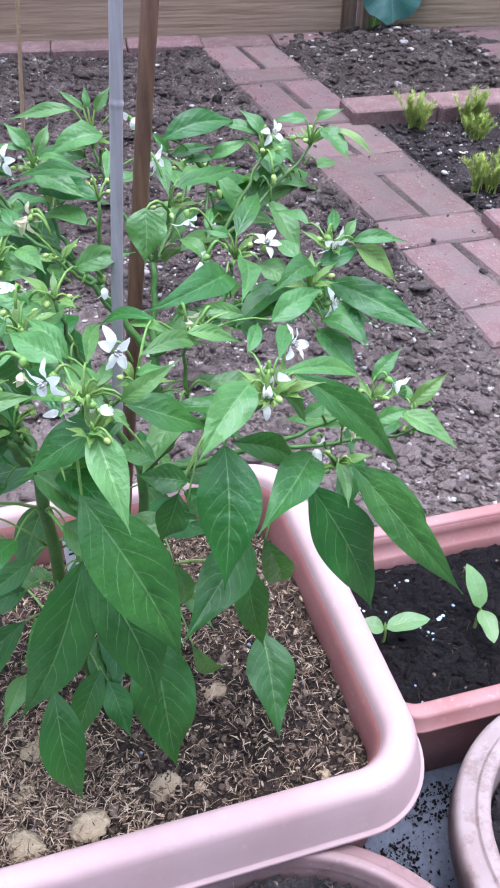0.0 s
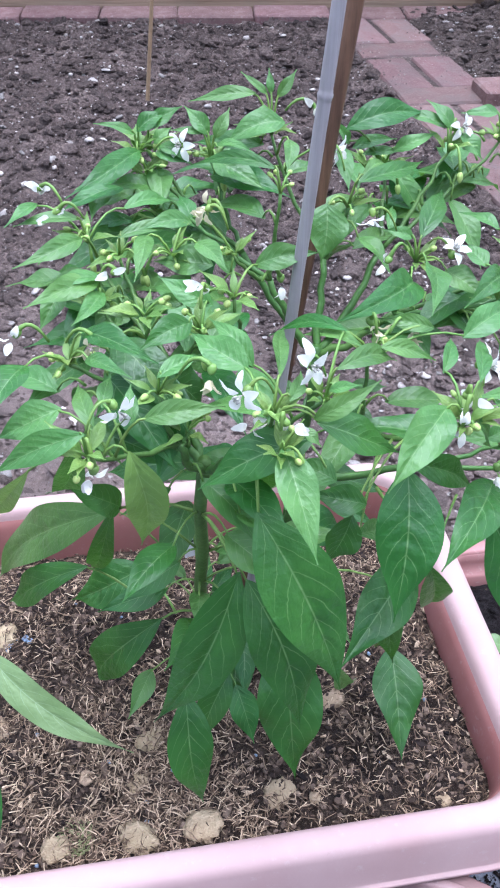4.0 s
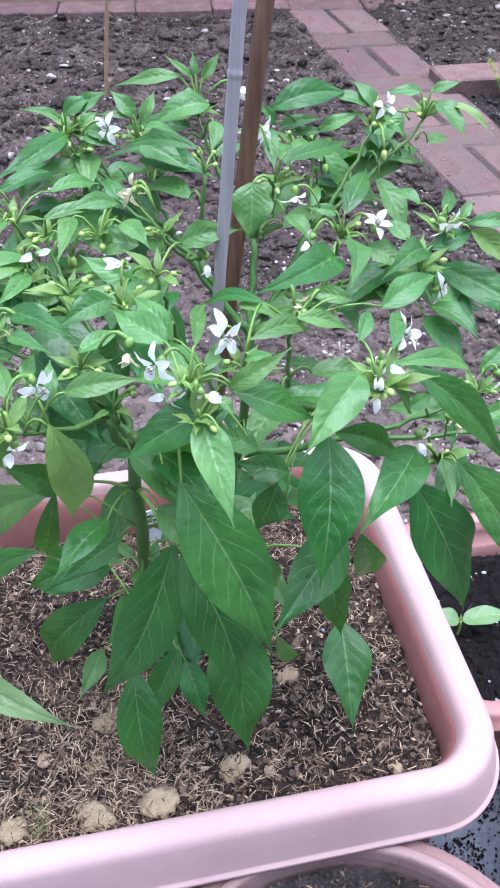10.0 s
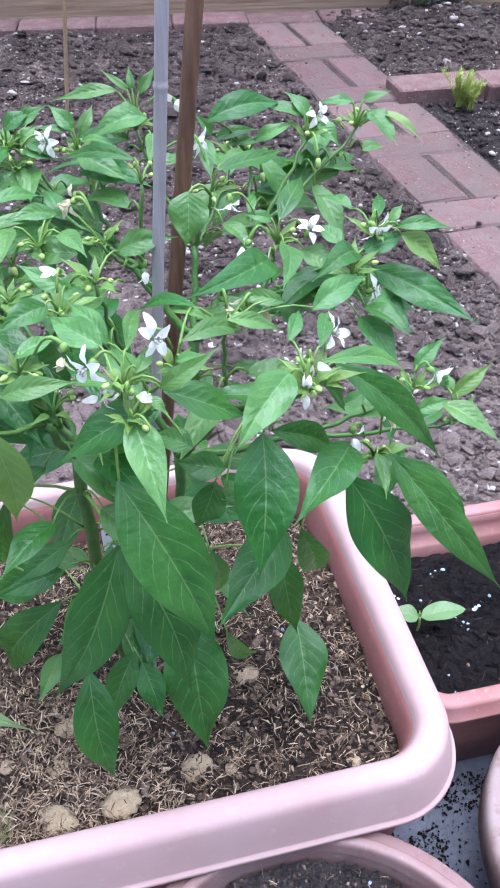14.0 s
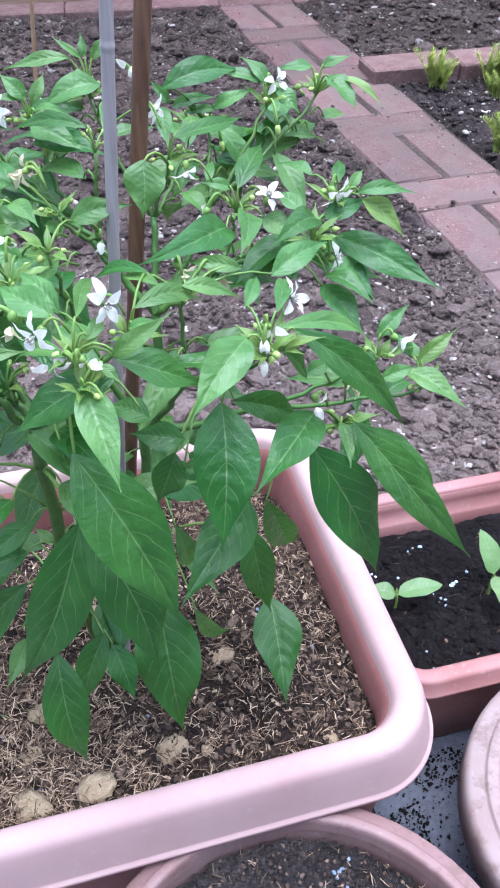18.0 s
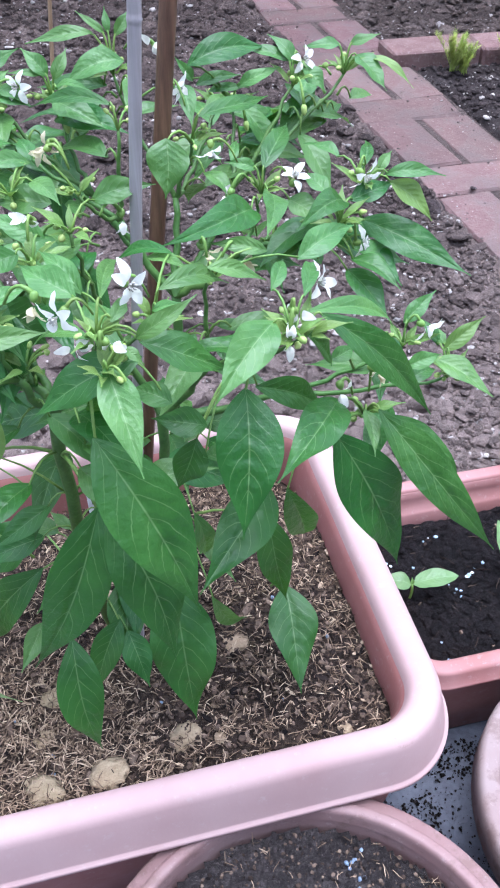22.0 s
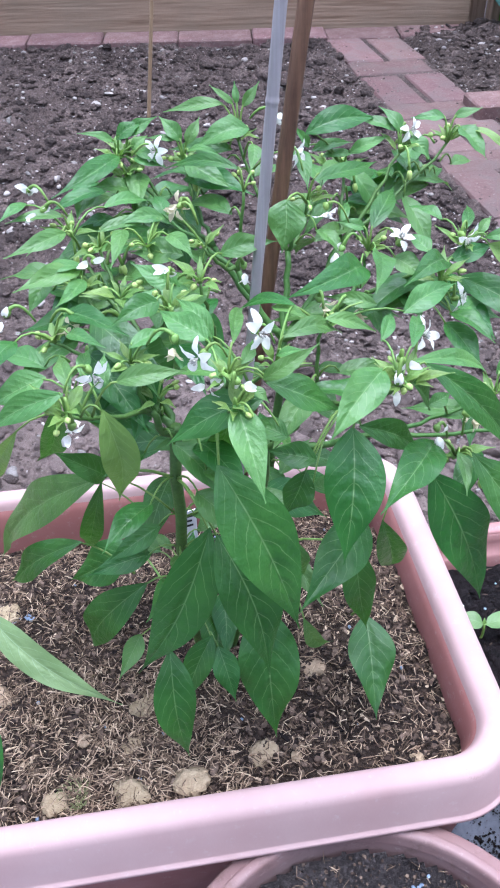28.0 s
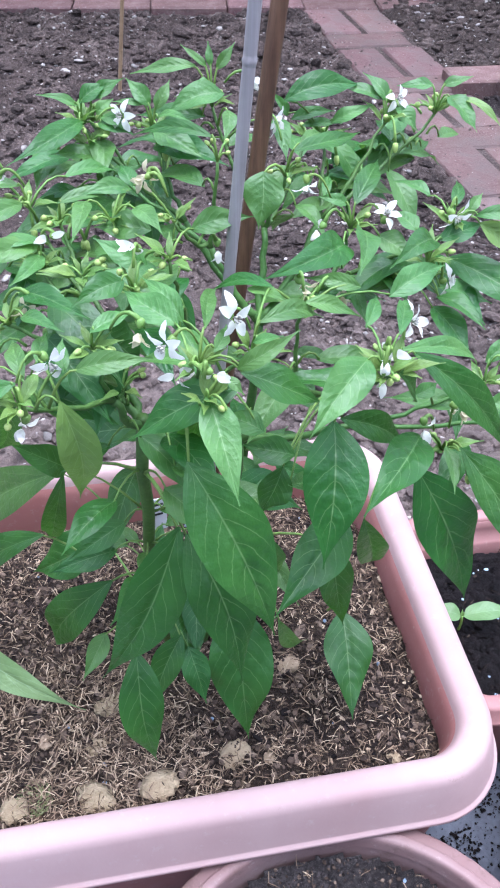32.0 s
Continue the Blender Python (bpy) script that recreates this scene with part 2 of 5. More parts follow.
EARTH = soil("garden_soil", (0.024, 0.017, 0.0145), (0.094, 0.07, 0.06), (0.27, 0.209, 0.18), 150.0, 0.62)
HEAP_EARTH = soil("brown_heaped_soil", (0.034, 0.024, 0.019), (0.108, 0.08, 0.067), (0.25, 0.2, 0.176), 150.0)
DARK_EARTH = soil("damp_garden_soil", (0.022, 0.0155, 0.014), (0.064, 0.048, 0.044), (0.17, 0.143, 0.132))
PEAT = soil("black_potting_compost", (0.005, 0.0037, 0.0037), (0.014, 0.0105, 0.0105), (0.065, 0.051, 0.049), 260.0)
MULCH = soil("dry_brown_compost", (0.009, 0.006, 0.0048), (0.045, 0.03, 0.022), (0.22, 0.16, 0.107), 300.0)
POT_EARTH = soil("grey_brown_compost", (0.014, 0.011, 0.0105), (0.046, 0.038, 0.036), (0.17, 0.145, 0.136), 260.0)
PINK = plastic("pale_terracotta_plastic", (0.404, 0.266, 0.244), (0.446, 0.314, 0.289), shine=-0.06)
ROSE = plastic("terracotta_plastic", (0.265, 0.117, 0.102), (0.312, 0.158, 0.143))
CHALKY = plastic("chalky_terracotta_plastic", (0.23, 0.158, 0.14), (0.3, 0.238, 0.218), 0.5)
DUSTY = plastic("dusty_terracotta_plastic", (0.215, 0.125, 0.112), (0.275, 0.188, 0.172), 0.53)
BRICK = brickwork("red_paving_brick")
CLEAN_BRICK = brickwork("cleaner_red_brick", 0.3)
FENCE_WOOD = timber("weathered_fence_wood", (0.14, 0.092, 0.056), (0.31, 0.225, 0.15))
BOARD_WOOD = timber("weathered_fence_boards", (0.13, 0.085, 0.052), (0.33, 0.235, 0.155), (30, 30, 1.2))
# trough wall: the plant's shade and bounced red light put into the colour
SHADED_ROSE = plastic("shaded_terracotta_plastic", (0.295, 0.12, 0.1), (0.335, 0.15, 0.128))
SLAB = plain("blue_grey_paving", (0.07, 0.076, 0.094), (0.155, 0.163, 0.198), 30.0, 0.7, 0.001, 0.0)
GREEN = leafy("mature_pepper_leaf", (0.0235, 0.095, 0.015), (0.05, 0.163, 0.026), (0.26, 0.4, 0.15), (0.13, 0.34, 0.025))
MID = leafy("fresh_pepper_leaf", (0.063, 0.161, 0.037), (0.114, 0.245, 0.056), (0.28, 0.42, 0.16), (0.17, 0.37, 0.035))
YOUNG = leafy("young_pepper_leaf", (0.118, 0.21, 0.044), (0.196, 0.31, 0.068), (0.32, 0.45, 0.17), (0.22, 0.4, 0.05))
PALE_LEAF = leafy("pale_leaf_underside", (0.165, 0.25, 0.085), (0.235, 0.32, 0.125), (0.42, 0.55, 0.32), (0.28, 0.43, 0.13))
BLUE_LEAF = leafy("blue_green_squash_leaf", (0.026, 0.088, 0.072), (0.05, 0.14, 0.115), (0.13, 0.25, 0.2), (0.06, 0.2, 0.08))
SEEDLING = leafy("light_green_seedling_leaf", (0.12, 0.22, 0.068), (0.18, 0.29, 0.105), (0.33, 0.48, 0.22), (0.24, 0.42, 0.09))
FROND = plain("carrot_top_green", (0.3, 0.38, 0.06), (0.48, 0.55, 0.15), 90.0, 0.6, 0.0002, 0.25)
STEM = plain("green_stem", (0.04, 0.1, 0.018), (0.1, 0.2, 0.04), 70.0, 0.5, 0.0003, 0.1)
TWIG = plain("soft_green_shoot", (0.1, 0.2, 0.033), (0.2, 0.31, 0.066), 80.0, 0.5, 0.0002, 0.12)
BUD = plain("yellow_green_bud", (0.24, 0.35, 0.075), (0.4, 0.49, 0.145), 120.0, 0.45, 0.0002, 0.15)
PETAL = plain("white_petal", (0.82, 0.78, 0.66), (0.89, 0.86, 0.77), 90.0, 0.5, 0.0002, 0.03)
FADED = plain("cream_faded_petal", (0.5, 0.44, 0.26), (0.74, 0.69, 0.5), 150.0, 0.6, 0.0003, 0.08)
ANTHER = plain("violet_grey_anther", (0.3, 0.3, 0.28), (0.5, 0.47, 0.36), 200.0, 0.6, 0.0002)
GREY_CANE = cane_skin("silver_grey_cane", (0.25, 0.222, 0.217), (0.41, 0.372, 0.364))
BROWN_CANE = cane_skin("brown_bamboo", (0.06, 0.028, 0.017), (0.2, 0.106, 0.06))
TAN_CANE = cane_skin("tan_bamboo", (0.22, 0.14, 0.075), (0.4, 0.28, 0.16))
STRAW = litter("dry_straw", (0.135, 0.09, 0.058), (0.28, 0.197, 0.126), (0.37, 0.27, 0.176), (0.5, 0.395, 0.265))
BROWN_STRAW = litter("brown_wood_fibre", (0.04, 0.026, 0.018), (0.115, 0.076, 0.05), (0.23, 0.158, 0.1))
BARK = litter("brown_bark_bits", (0.012, 0.008, 0.007), (0.05, 0.033, 0.024), (0.1, 0.068, 0.047), (0.155, 0.112, 0.08))
CORKY = plain("pale_tan_wood_chunk", (0.34, 0.235, 0.135), (0.55, 0.42, 0.265), 160.0, 0.9, 0.003, 0.1)
PEBBLE = plain("pale_stone", (0.16, 0.136, 0.118), (0.4, 0.36, 0.32), 90.0, 0.8, 0.0008, 0.0)
PELLET = plain("blue_grey_pellet", (0.12, 0.165, 0.24), (0.29, 0.36, 0.44), 200.0, 0.6, 0.0003, 0.15)
ICE_PELLET = plain("pale_blue_pellet", (0.26, 0.36, 0.46), (0.5, 0.6, 0.68), 200.0, 0.6, 0.0003, 0.15)
WHITE_BIT = plain("white_grain", (0.6, 0.62, 0.62), (0.8, 0.81, 0.8), 200.0, 0.6, 0.0003, 0.1)
TAG = plain("white_label_plastic", (0.7, 0.71, 0.72), (0.8, 0.81, 0.82), 60.0, 0.45, 0.0001, 0.0)
INK = plain("black_ink", (0.02, 0.02, 0.025), (0.03, 0.03, 0.035), 60.0, 0.6, 0.0, 0.0)
MOSS = plain("pale_green_moss", (0.16, 0.19, 0.07), (0.34, 0.36, 0.17), 200.0, 0.9, 0.001, 0.1)
for m in (PETAL, FADED):  # thin petals let light through
    t = m.node_tree
    glow, both = t.nodes.new("ShaderNodeBsdfTranslucent"), t.nodes.new("ShaderNodeMixShader")
    glow.inputs[0].default_value = (0.86, 0.85, 0.8, 1) if m is PETAL else (0.7, 0.63, 0.4, 1)
    both.inputs[0].default_value = 0.4
    t.links.new(t.nodes["Principled BSDF"].outputs[0], both.inputs[1])
    t.links.new(glow.outputs[0], both.inputs[2])
    t.links.new(both.outputs[0], t.nodes["Material Output"].inputs[0])
for m, f in ((STRAW, 0.45), (BARK, 0.5), (PEBBLE, 0.45)):  # joined pieces differ one by one
    t = m.node_tree
    geo, hsv = t.nodes.new("ShaderNodeNewGeometry"), t.nodes.new("ShaderNodeHueSaturation")
    mul = t.nodes.new("ShaderNodeMath")
    mul.operation = "MULTIPLY_ADD"
    mul.inputs[1].default_value, mul.inputs[2].default_value = 2 * f, 1 - f
    b = t.nodes["Principled BSDF"].inputs["Base Color"]
    t.links.new(geo.outputs["Random Per Island"], mul.inputs[0])
    t.links.new(mul.outputs[0], hsv.inputs["Value"])
    t.links.new(b.links[0].from_socket, hsv.inputs["Color"])
    t.links.new(hsv.outputs[0], b)

# ---- building helpers ----


def mesh_of(bm, name, *mats, smooth=True):
    me = bpy.data.meshes.new(name)
    bm.to_mesh(me)
    bm.free()
    for m in mats:
        me.materials.append(m)
    if smooth:
        for p in me.polygons:
            p.use_smooth = True
    return me


def thing(name, label, category, group="", kind="", at=(0, 0, 0), turn=0):
    ob = new(name)
    ob.empty_display_size = 0.05
    ob.matrix_world = pose(*at, 0, 0, turn)
    return tagged(ob, label, category, group, kind)


def part(name, bm, material, parent, label="", smooth=True):
    """Links a bmesh (or a mesh) as one part under a thing or a part, in the parent's own space."""
    me = bm
    if not isinstance(bm, bpy.types.Mesh):
        mats = material if isinstance(material, (list, tuple)) else (material,)
        me = mesh_of(bm, name, *mats, smooth=smooth)
    ob = new(name, me)
    ob.parent = parent
    if label:
        ob["label"] = label
    return ob


def solo(name, bm, material, label, category, group="", kind="", smooth=True):
    """A thing that is one mesh."""
    mats = material if isinstance(material, (list, tuple)) else (material,)
    return tagged(new(name, mesh_of(bm, name, *mats, smooth=smooth)), label, category, group, kind)


def tube(bm, points, radii, sides=7, mat=0, cap=True):
    """A tapered tube along points."""
    pts = [Vector(p) for p in points]
    rings = []
    side = None
    for i, p in enumerate(pts):
        d = (pts[min(i + 1, len(pts) - 1)] - pts[max(i - 1, 0)]).normalized()
        if side is None:
            side = d.orthogonal().normalized()
        side = (side - d * side.dot(d)).normalized()
        up = d.cross(side)
        r = radii[i] if isinstance(radii, (list, tuple)) else radii
        rings.append([bm.verts.new(p + r * (math.cos(a) * side + math.sin(a) * up)) for a in [math.tau * k / sides for k in range(sides)]])
    for a, b in zip(rings, rings[1:]):
        for k in range(sides):
            f = bm.faces.new((a[k], a[(k + 1) % sides], b[(k + 1) % sides], b[k]))
            f.material_index = mat
    if cap:
        for ring, turn in ((rings[0], -1), (rings[-1], 1)):
            f = bm.faces.new(ring[::turn])
            f.material_index = mat
    return bm


def bend(a, b, lift, n=7, wobble=0.0, rng=random):
    """Points of a curved line from a to b that bulges by the vector lift."""
    a, b, lift = Vector(a), Vector(b), Vector(lift)
    out = []
    for i in range(n):
        s = i / (n - 1)
        w = Vector((rng.uniform(-1, 1), rng.uniform(-1, 1), rng.uniform(-1, 1))) * wobble * (0 < i < n - 1)
        out.append(a.lerp(b, s) + lift * 4 * s * (1 - s) + w)
    return out


def lump(bm, at, size, rng, flat=0.7, mat=0, detail=1):
    """A small uneven stone or clod."""
    made = bmesh.ops.create_icosphere(bm, subdivisions=detail, radius=1.0)["verts"]
    turn = Euler((rng.uniform(0, 6), rng.uniform(0, 6), rng.uniform(0, 6))).to_matrix()
    sx, sy, sz = size * rng.uniform(0.75, 1.3), size * rng.uniform(0.75, 1.3), size * flat * rng.uniform(0.8, 1.2)
    spin = Matrix.Rotation(rng.uniform(0, 6), 3, "Z")
    for v in made:
        c = turn @ v.co
        c *= rng.uniform(0.72, 1.15)
        v.co = Vector(at) + spin @ Vector((c.x * sx, c.y * sy, c.z * sz))
    if mat:
        for v in made:
            for f in v.link_faces:
                f.material_index = mat


CRUMB_SHAPES = []
for k in range(6):
    bm = bmesh.new()
    lump(bm, (0, 0, 0), 1.0, random.Random(k + 50), 0.75)
    bm.verts.ensure_lookup_table()
    CRUMB_SHAPES.append((np.array([v.co[:] for v in bm.verts]), [[v.index for v in f.verts] for f in bm.faces]))
    bm.free()
LUMP_SHAPES = []
for k in range(12):
    bm = bmesh.new()
    lump(bm, (0, 0, 0), 1.0, random.Random(k), 0.75, detail=2)
    bm.verts.ensure_lookup_table()
    bm.faces.ensure_lookup_table()
    LUMP_SHAPES.append((np.array([v.co[:] for v in bm.verts]), [[v.index for v in f.verts] for f in bm.faces]))
    bm.free()


def scatter(name, spots, shapes, material, label, category, smooth=False):
    """Many loose bits in one mesh. spots: (place, (sx, sy, sz), turn about z, tilt)."""
    verts, faces, n = [], [], 0
    for i, (at, size, spin, tilt) in enumerate(spots):
        vs, fs = shapes[i % len(shapes)]
        m = np.array(Euler((tilt, 0, spin)).to_matrix()) * np.array(size)
        verts.append(vs @ m.T + np.array(at))
        faces += [[j + n for j in f] for f in fs]
        n += len(vs)
    me = bpy.data.meshes.new(name)
    me.from_pydata(np.concatenate(verts).tolist(), [], faces)
    me.materials.append(material)
    if smooth:
        for p in me.polygons:
            p.use_smooth = True
    return tagged(new(name, me), label, category, kind="stuff")


STRANDS = []
for k in range(5):  # bent strands, three-sided
    r = random.Random(k + 90)
    b1, b2, b3 = r.uniform(-0.05, 0.05), r.uniform(-0.07, 0.07), r.uniform(-0.04, 0.04)
    line = [(-0.5, 0, 0), (-0.17, b1, 0.05 + b3), (0.17, b2, 0.06), (0.5, b1 * 0.4, b3)]
    ring = ((0, -0.5, 0), (0, 0.5, 0), (0, 0, 0.6))
    pts, faces = [], []
    for i, p in enumerate(line):
        for q in ring:
            # thin directions are held apart from the bend, which follows the length
            pts.append((p[0], p[1], p[2], q[1] * (1.0 if i < 3 else 0.5), q[2]))
    for i in range(3):
        for j in range(3):
            a, b = i * 3 + j, i * 3 + (j + 1) % 3
            faces.append([a, b, b + 3, a + 3])
    faces += [[2, 1, 0], [9, 10, 11]]
    STRANDS.append((np.array(pts), faces))


def strands(name, spots, material, label, category):
    """Many bent fibres in one mesh. spots: (place, (length, width, thickness), turn, tilt)."""
    verts, faces, n = [], [], 0
    for i, (at, size, spin, tilt) in enumerate(spots):
        vs, fs = STRANDS[i % 5]
        local = np.stack((vs[:, 0] * size[0], vs[:, 1] * size[0] + vs[:, 3] * size[1], vs[:, 2] * size[0] + vs[:, 4] * size[1]), 1)
        m = np.array(Euler((0, tilt, spin)).to_matrix())
        verts.append(local @ m.T + np.array(at))
        faces += [[j + n for j in f] for f in fs]
        n += len(vs)
    me = bpy.data.meshes.new(name)
    me.from_pydata(np.concatenate(verts).tolist(), [], faces)
    me.materials.append(material)
    return tagged(new(name, me), label, category, kind="stuff")


FLAKE = (np.array([(-0.5, -0.3, 0), (0.1, -0.5, 0.1), (0.5, 0.0, 0), (0.2, 0.45, 0.1), (-0.4, 0.3, 0), (-0.45, -0.25, 1), (0.1, -0.42, 0.9), (0.42, 0.0, 1), (0.15, 0.4, 0.9), (-0.33, 0.25, 1)]),
         [[4, 3, 2, 1, 0], [5, 6, 7, 8, 9], [0, 1, 6, 5], [1, 2, 7, 6], [2, 3, 8, 7], [3, 4, 9, 8], [4, 0, 5, 9]])


def sheet(x0, x1, y0, y1, step, height):
    """A grid whose heights come from a function of x and y."""
    nx, ny = max(2, int((x1 - x0) / step)), max(2, int((y1 - y0) / step))
    bm = bmesh.new()
    rows = [[bm.verts.new((x0 + (x1 - x0) * i / nx, y0 + (y1 - y0) * j / ny, 0)) for i in range(nx + 1)] for j in range(ny + 1)]
    for row in rows:
        for v in row:
            v.co.z = height(v.co.x, v.co.y)
    for a, b in zip(rows, rows[1:]):
        for i in range(nx):
            bm.faces.new((a[i], a[i + 1], b[i + 1], b[i]))
    return bm

# ---- ground, beds, paving ----


def rough_ground(x, y, base=-0.014, amp=1.0):
    p = Vector((x, y, 0.3))
    if -0.09 < x < 0:  # trodden level with the path
        base += 0.014 * (1 + x / 0.09)
    return base + amp * (0.010 * noise.noise(p * 5) + 0.014 * noise.noise(p * 24) + 0.012 * abs(noise.noise(p * 55)) + 0.006 * noise.noise(p * 130))


bm = bmesh.new()
bmesh.ops.create_grid(bm, x_segments=8, y_segments=8, size=400)
for v in bm.verts:
    v.co.z = -0.075
solo("ground", bm, DARK_EARTH, "dark bare ground under the whole garden", "ground", kind="structure", smooth=False)


SLANT = 0.14  # slope of the fence line, set to fit the camera's view


def fence_line(x):
    return 1.052 - SLANT * x


def edging_front(x):
    return fence_line(x) - 0.112


bed = sheet(-2.3, -0.006, -1.0, 1.3, 0.0085, lambda x, y: rough_ground(x, y) - (0.05 if y > edging_front(x) + 0.01 else 0))
solo("soil_bed", bed, EARTH, "bare dug garden bed of crumbly grey-brown soil", "soil", kind="structure")


def mound(x, y):
    d = ((x - 0.55) / 0.26) ** 2 + ((y - 0.74) / 0.3) ** 2
    return rough_ground(x, y, -0.018, 1.1) + 0.06 * math.exp(-d * 1.6)


bed = sheet(0.222, 1.5, 0.27, 1.02, 0.0125, mound)
solo("soil_bed", bed, HEAP_EARTH, "heaped garden bed of crumbly grey-brown soil", "soil", kind="structure")
bed = sheet(0.222, 1.5, -0.3, 0.245, 0.01, lambda x, y: rough_ground(x, y, -0.012, 0.7) - 0.012 * max(0.0, 1 - (x - 0.222) / 0.03))
solo("soil_bed", bed, DARK_EARTH, "damp dark bed sown with carrots", "soil", kind="structure")
bed = sheet(0.222, 1.5, -2.0, -0.38, 0.025, lambda x, y: rough_ground(x, y, -0.022, 0.9))
solo("soil_bed", bed, EARTH, "bare garden bed beside the brick path", "soil", kind="structure")


def block(length, width, height, rng, wear=0.004):
    """A worn brick or slab, its middle at the origin of its top face."""
    bm = bmesh.new()
    bmesh.ops.create_cube(bm, size=1.0)
    for v in bm.verts:
        v.co = Vector((v.co.x * length, v.co.y * width, (v.co.z - 0.5) * height))
    bmesh.ops.bevel(bm, geom=[e for e in bm.edges if max(v.co.z for v in e.verts) > -0.001 or abs(e.verts[0].co.z - e.verts[1].co.z) > 0.01],
                    offset=wear, segments=1, affect="EDGES")
    for v in bm.verts:
        v.co += Vector((rng.uniform(-1, 1), rng.uniform(-1, 1), rng.uniform(-0.6, 0.3))) * wear * 0.35
    return bm


brick_rng = random.Random(5)
BRICKS = [mesh_of(block(0.214, 0.103, 0.065, brick_rng, 0.0045), "brick", BRICK, smooth=False) for _ in range(5)]
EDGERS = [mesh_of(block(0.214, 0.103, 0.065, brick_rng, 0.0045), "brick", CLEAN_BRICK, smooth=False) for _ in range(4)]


def lay(parent, x, y, z, turn, kind=BRICKS):
    ob = new("brick", brick_rng.choice(kind))
    ob.parent = parent
    ob.matrix_world = pose(x, y, z + brick_rng.uniform(-0.002, 0.002), brick_rng.uniform(-0.45, 0.45), brick_rng.uniform(-0.45, 0.45), turn + brick_rng.uniform(-0.8, 0.8))
    return ob


path_base = sheet(-0.004, 0.225, -2.0, 0.935, 0.01, lambda x, y: -0.007 + 0.0022 * noise.noise(Vector((x, y, 0)) * 40))
path = solo("path", path_base, EARTH, "narrow path of red bricks with soil in the joints", "path", kind="structure")
for y in (0.815, 0.478, 0.18, -0.134, -0.459, -0.784, -1.109, -1.434, -1.759):  # pairs laid along the path, single bricks across it
    lay(path, 0.053, y, 0.0, 91)
    lay(path, 0.172, y, -0.003, 91)
for y in (0.655, 0.319, 0.02, -0.296, -0.621, -0.946, -1.271, -1.596):
    lay(path, 0.106, y, -0.001, -2)

edging = thing("edging", "row of red bricks laid along the foot of the fence", "edging", kind="structure")
for k in range(-11, 7):
    x = 0.231 + (k - 0.5) * 0.2145
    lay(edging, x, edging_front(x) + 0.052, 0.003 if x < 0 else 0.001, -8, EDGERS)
kerb = thing("kerb", "raised row of red bricks edging the carrot bed", "kerb", kind="structure")
for k in range(5):
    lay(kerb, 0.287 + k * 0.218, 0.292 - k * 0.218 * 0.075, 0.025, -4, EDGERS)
kerb = thing("kerb", "second raised row of red bricks across the beds", "kerb", kind="structure")
for k in range(5):
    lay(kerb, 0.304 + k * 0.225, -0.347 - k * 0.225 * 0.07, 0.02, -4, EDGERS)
side_path = thing("path", "second strip of red bricks beyond the soil mound", "path", kind="structure")
for k in range(6):
    lay(side_path, 0.875, 0.93 - k * 0.112, 0.001, -4)
for k in range(6):
    lay(side_path, 0.985 + 0.108, 0.95 - k * 0.22, -0.002, 88)

pavement = solo("pavement", sheet(-2.2, 1.2, -3.2, -0.995, 0.1, lambda x, y: -0.06), DARK_EARTH,
                "joint sand under the grey paving slabs", "pavement", kind="structure")
slab_mesh = mesh_of(block(0.44, 0.44, 0.03, brick_rng, 0.004), "slab", SLAB, smooth=False)
for i in range(-4, 3):
    for j in range(5):
        s = new("slab", slab_mesh)
        s.parent = pavement
        s.matrix_world = pose(-0.3 + i * 0.45, -1.222 - j * 0.45, -0.04 + brick_rng.uniform(-0.001, 0.001))

# ---- fence ----
fence = thing("fence", "weathered timber garden fence with a gravel board at its foot", "fence", kind="structure")
turn = math.degrees(math.atan(-SLANT))
for x0, x1 in ((-2.6, 0.472), (0.518, 1.9)):
    bm = bmesh.new()
    bmesh.ops.create_cube(bm, size=1.0)
    for v in bm.verts:
        v.co = Vector((v.co.x * (x1 - x0) * 1.005, v.co.y * 0.03, v.co.z * 0.165))
    bmesh.ops.bevel(bm, geom=bm.edges[:], offset=0.003, segments=1, affect="EDGES")
    xm = (x0 + x1) / 2
    ob = part("gravel_board", bm, FENCE_WOOD, fence, smooth=False)
    ob.matrix_world = pose(xm, fence_line(xm) + 0.015, 0.047, 0, 0, turn)
bm = bmesh.new()
bmesh.ops.create_cube(bm, size=1.0)
for v in bm.verts:
    v.co = Vector((v.co.x * 0.14, v.co.y * (0.016 if v.co.x > 0 else 0.005), (v.co.z + 0.5) * 1.5))
board_mesh = mesh_of(bm, "board", BOARD_WOOD, smooth=False)
for k in range(37):
    x = -2.6 + k * 0.124
    if 0.455 < x < 0.525:
        continue
    ob = new("board", board_mesh)
    ob.parent = fence
    ob.matrix_world = pose(x, fence_line(x) + 0.012 + 0.006 * (k % 2), 0.128 + brick_rng.uniform(-0.004, 0.004), brick_rng.uniform(-0.4, 0.4), 0, turn - 4.5)
for x in (-1.35, 0.49):
    bm = bmesh.new()
    bmesh.ops.create_cube(bm, size=1.0)
    for v in bm.verts:
        v.co = Vector((v.co.x * 0.07, v.co.y * 0.07, (v.co.z + 0.5) * 1.65 - 0.06))
    bmesh.ops.bevel(bm, geom=bm.edges[:], offset=0.004, segments=1, affect="EDGES")
    ob = part("post", bm, BOARD_WOOD, fence, smooth=False)
    ob.matrix_world = pose(x, fence_line(x) + 0.06, 0, 0, 0, turn)
bm = bmesh.new()
bmesh.ops.create_cube(bm, size=1.0)
for v in bm.verts:
    v.co = Vector((v.co.x * 4.6, v.co.y * 0.04, v.co.z * 0.07))
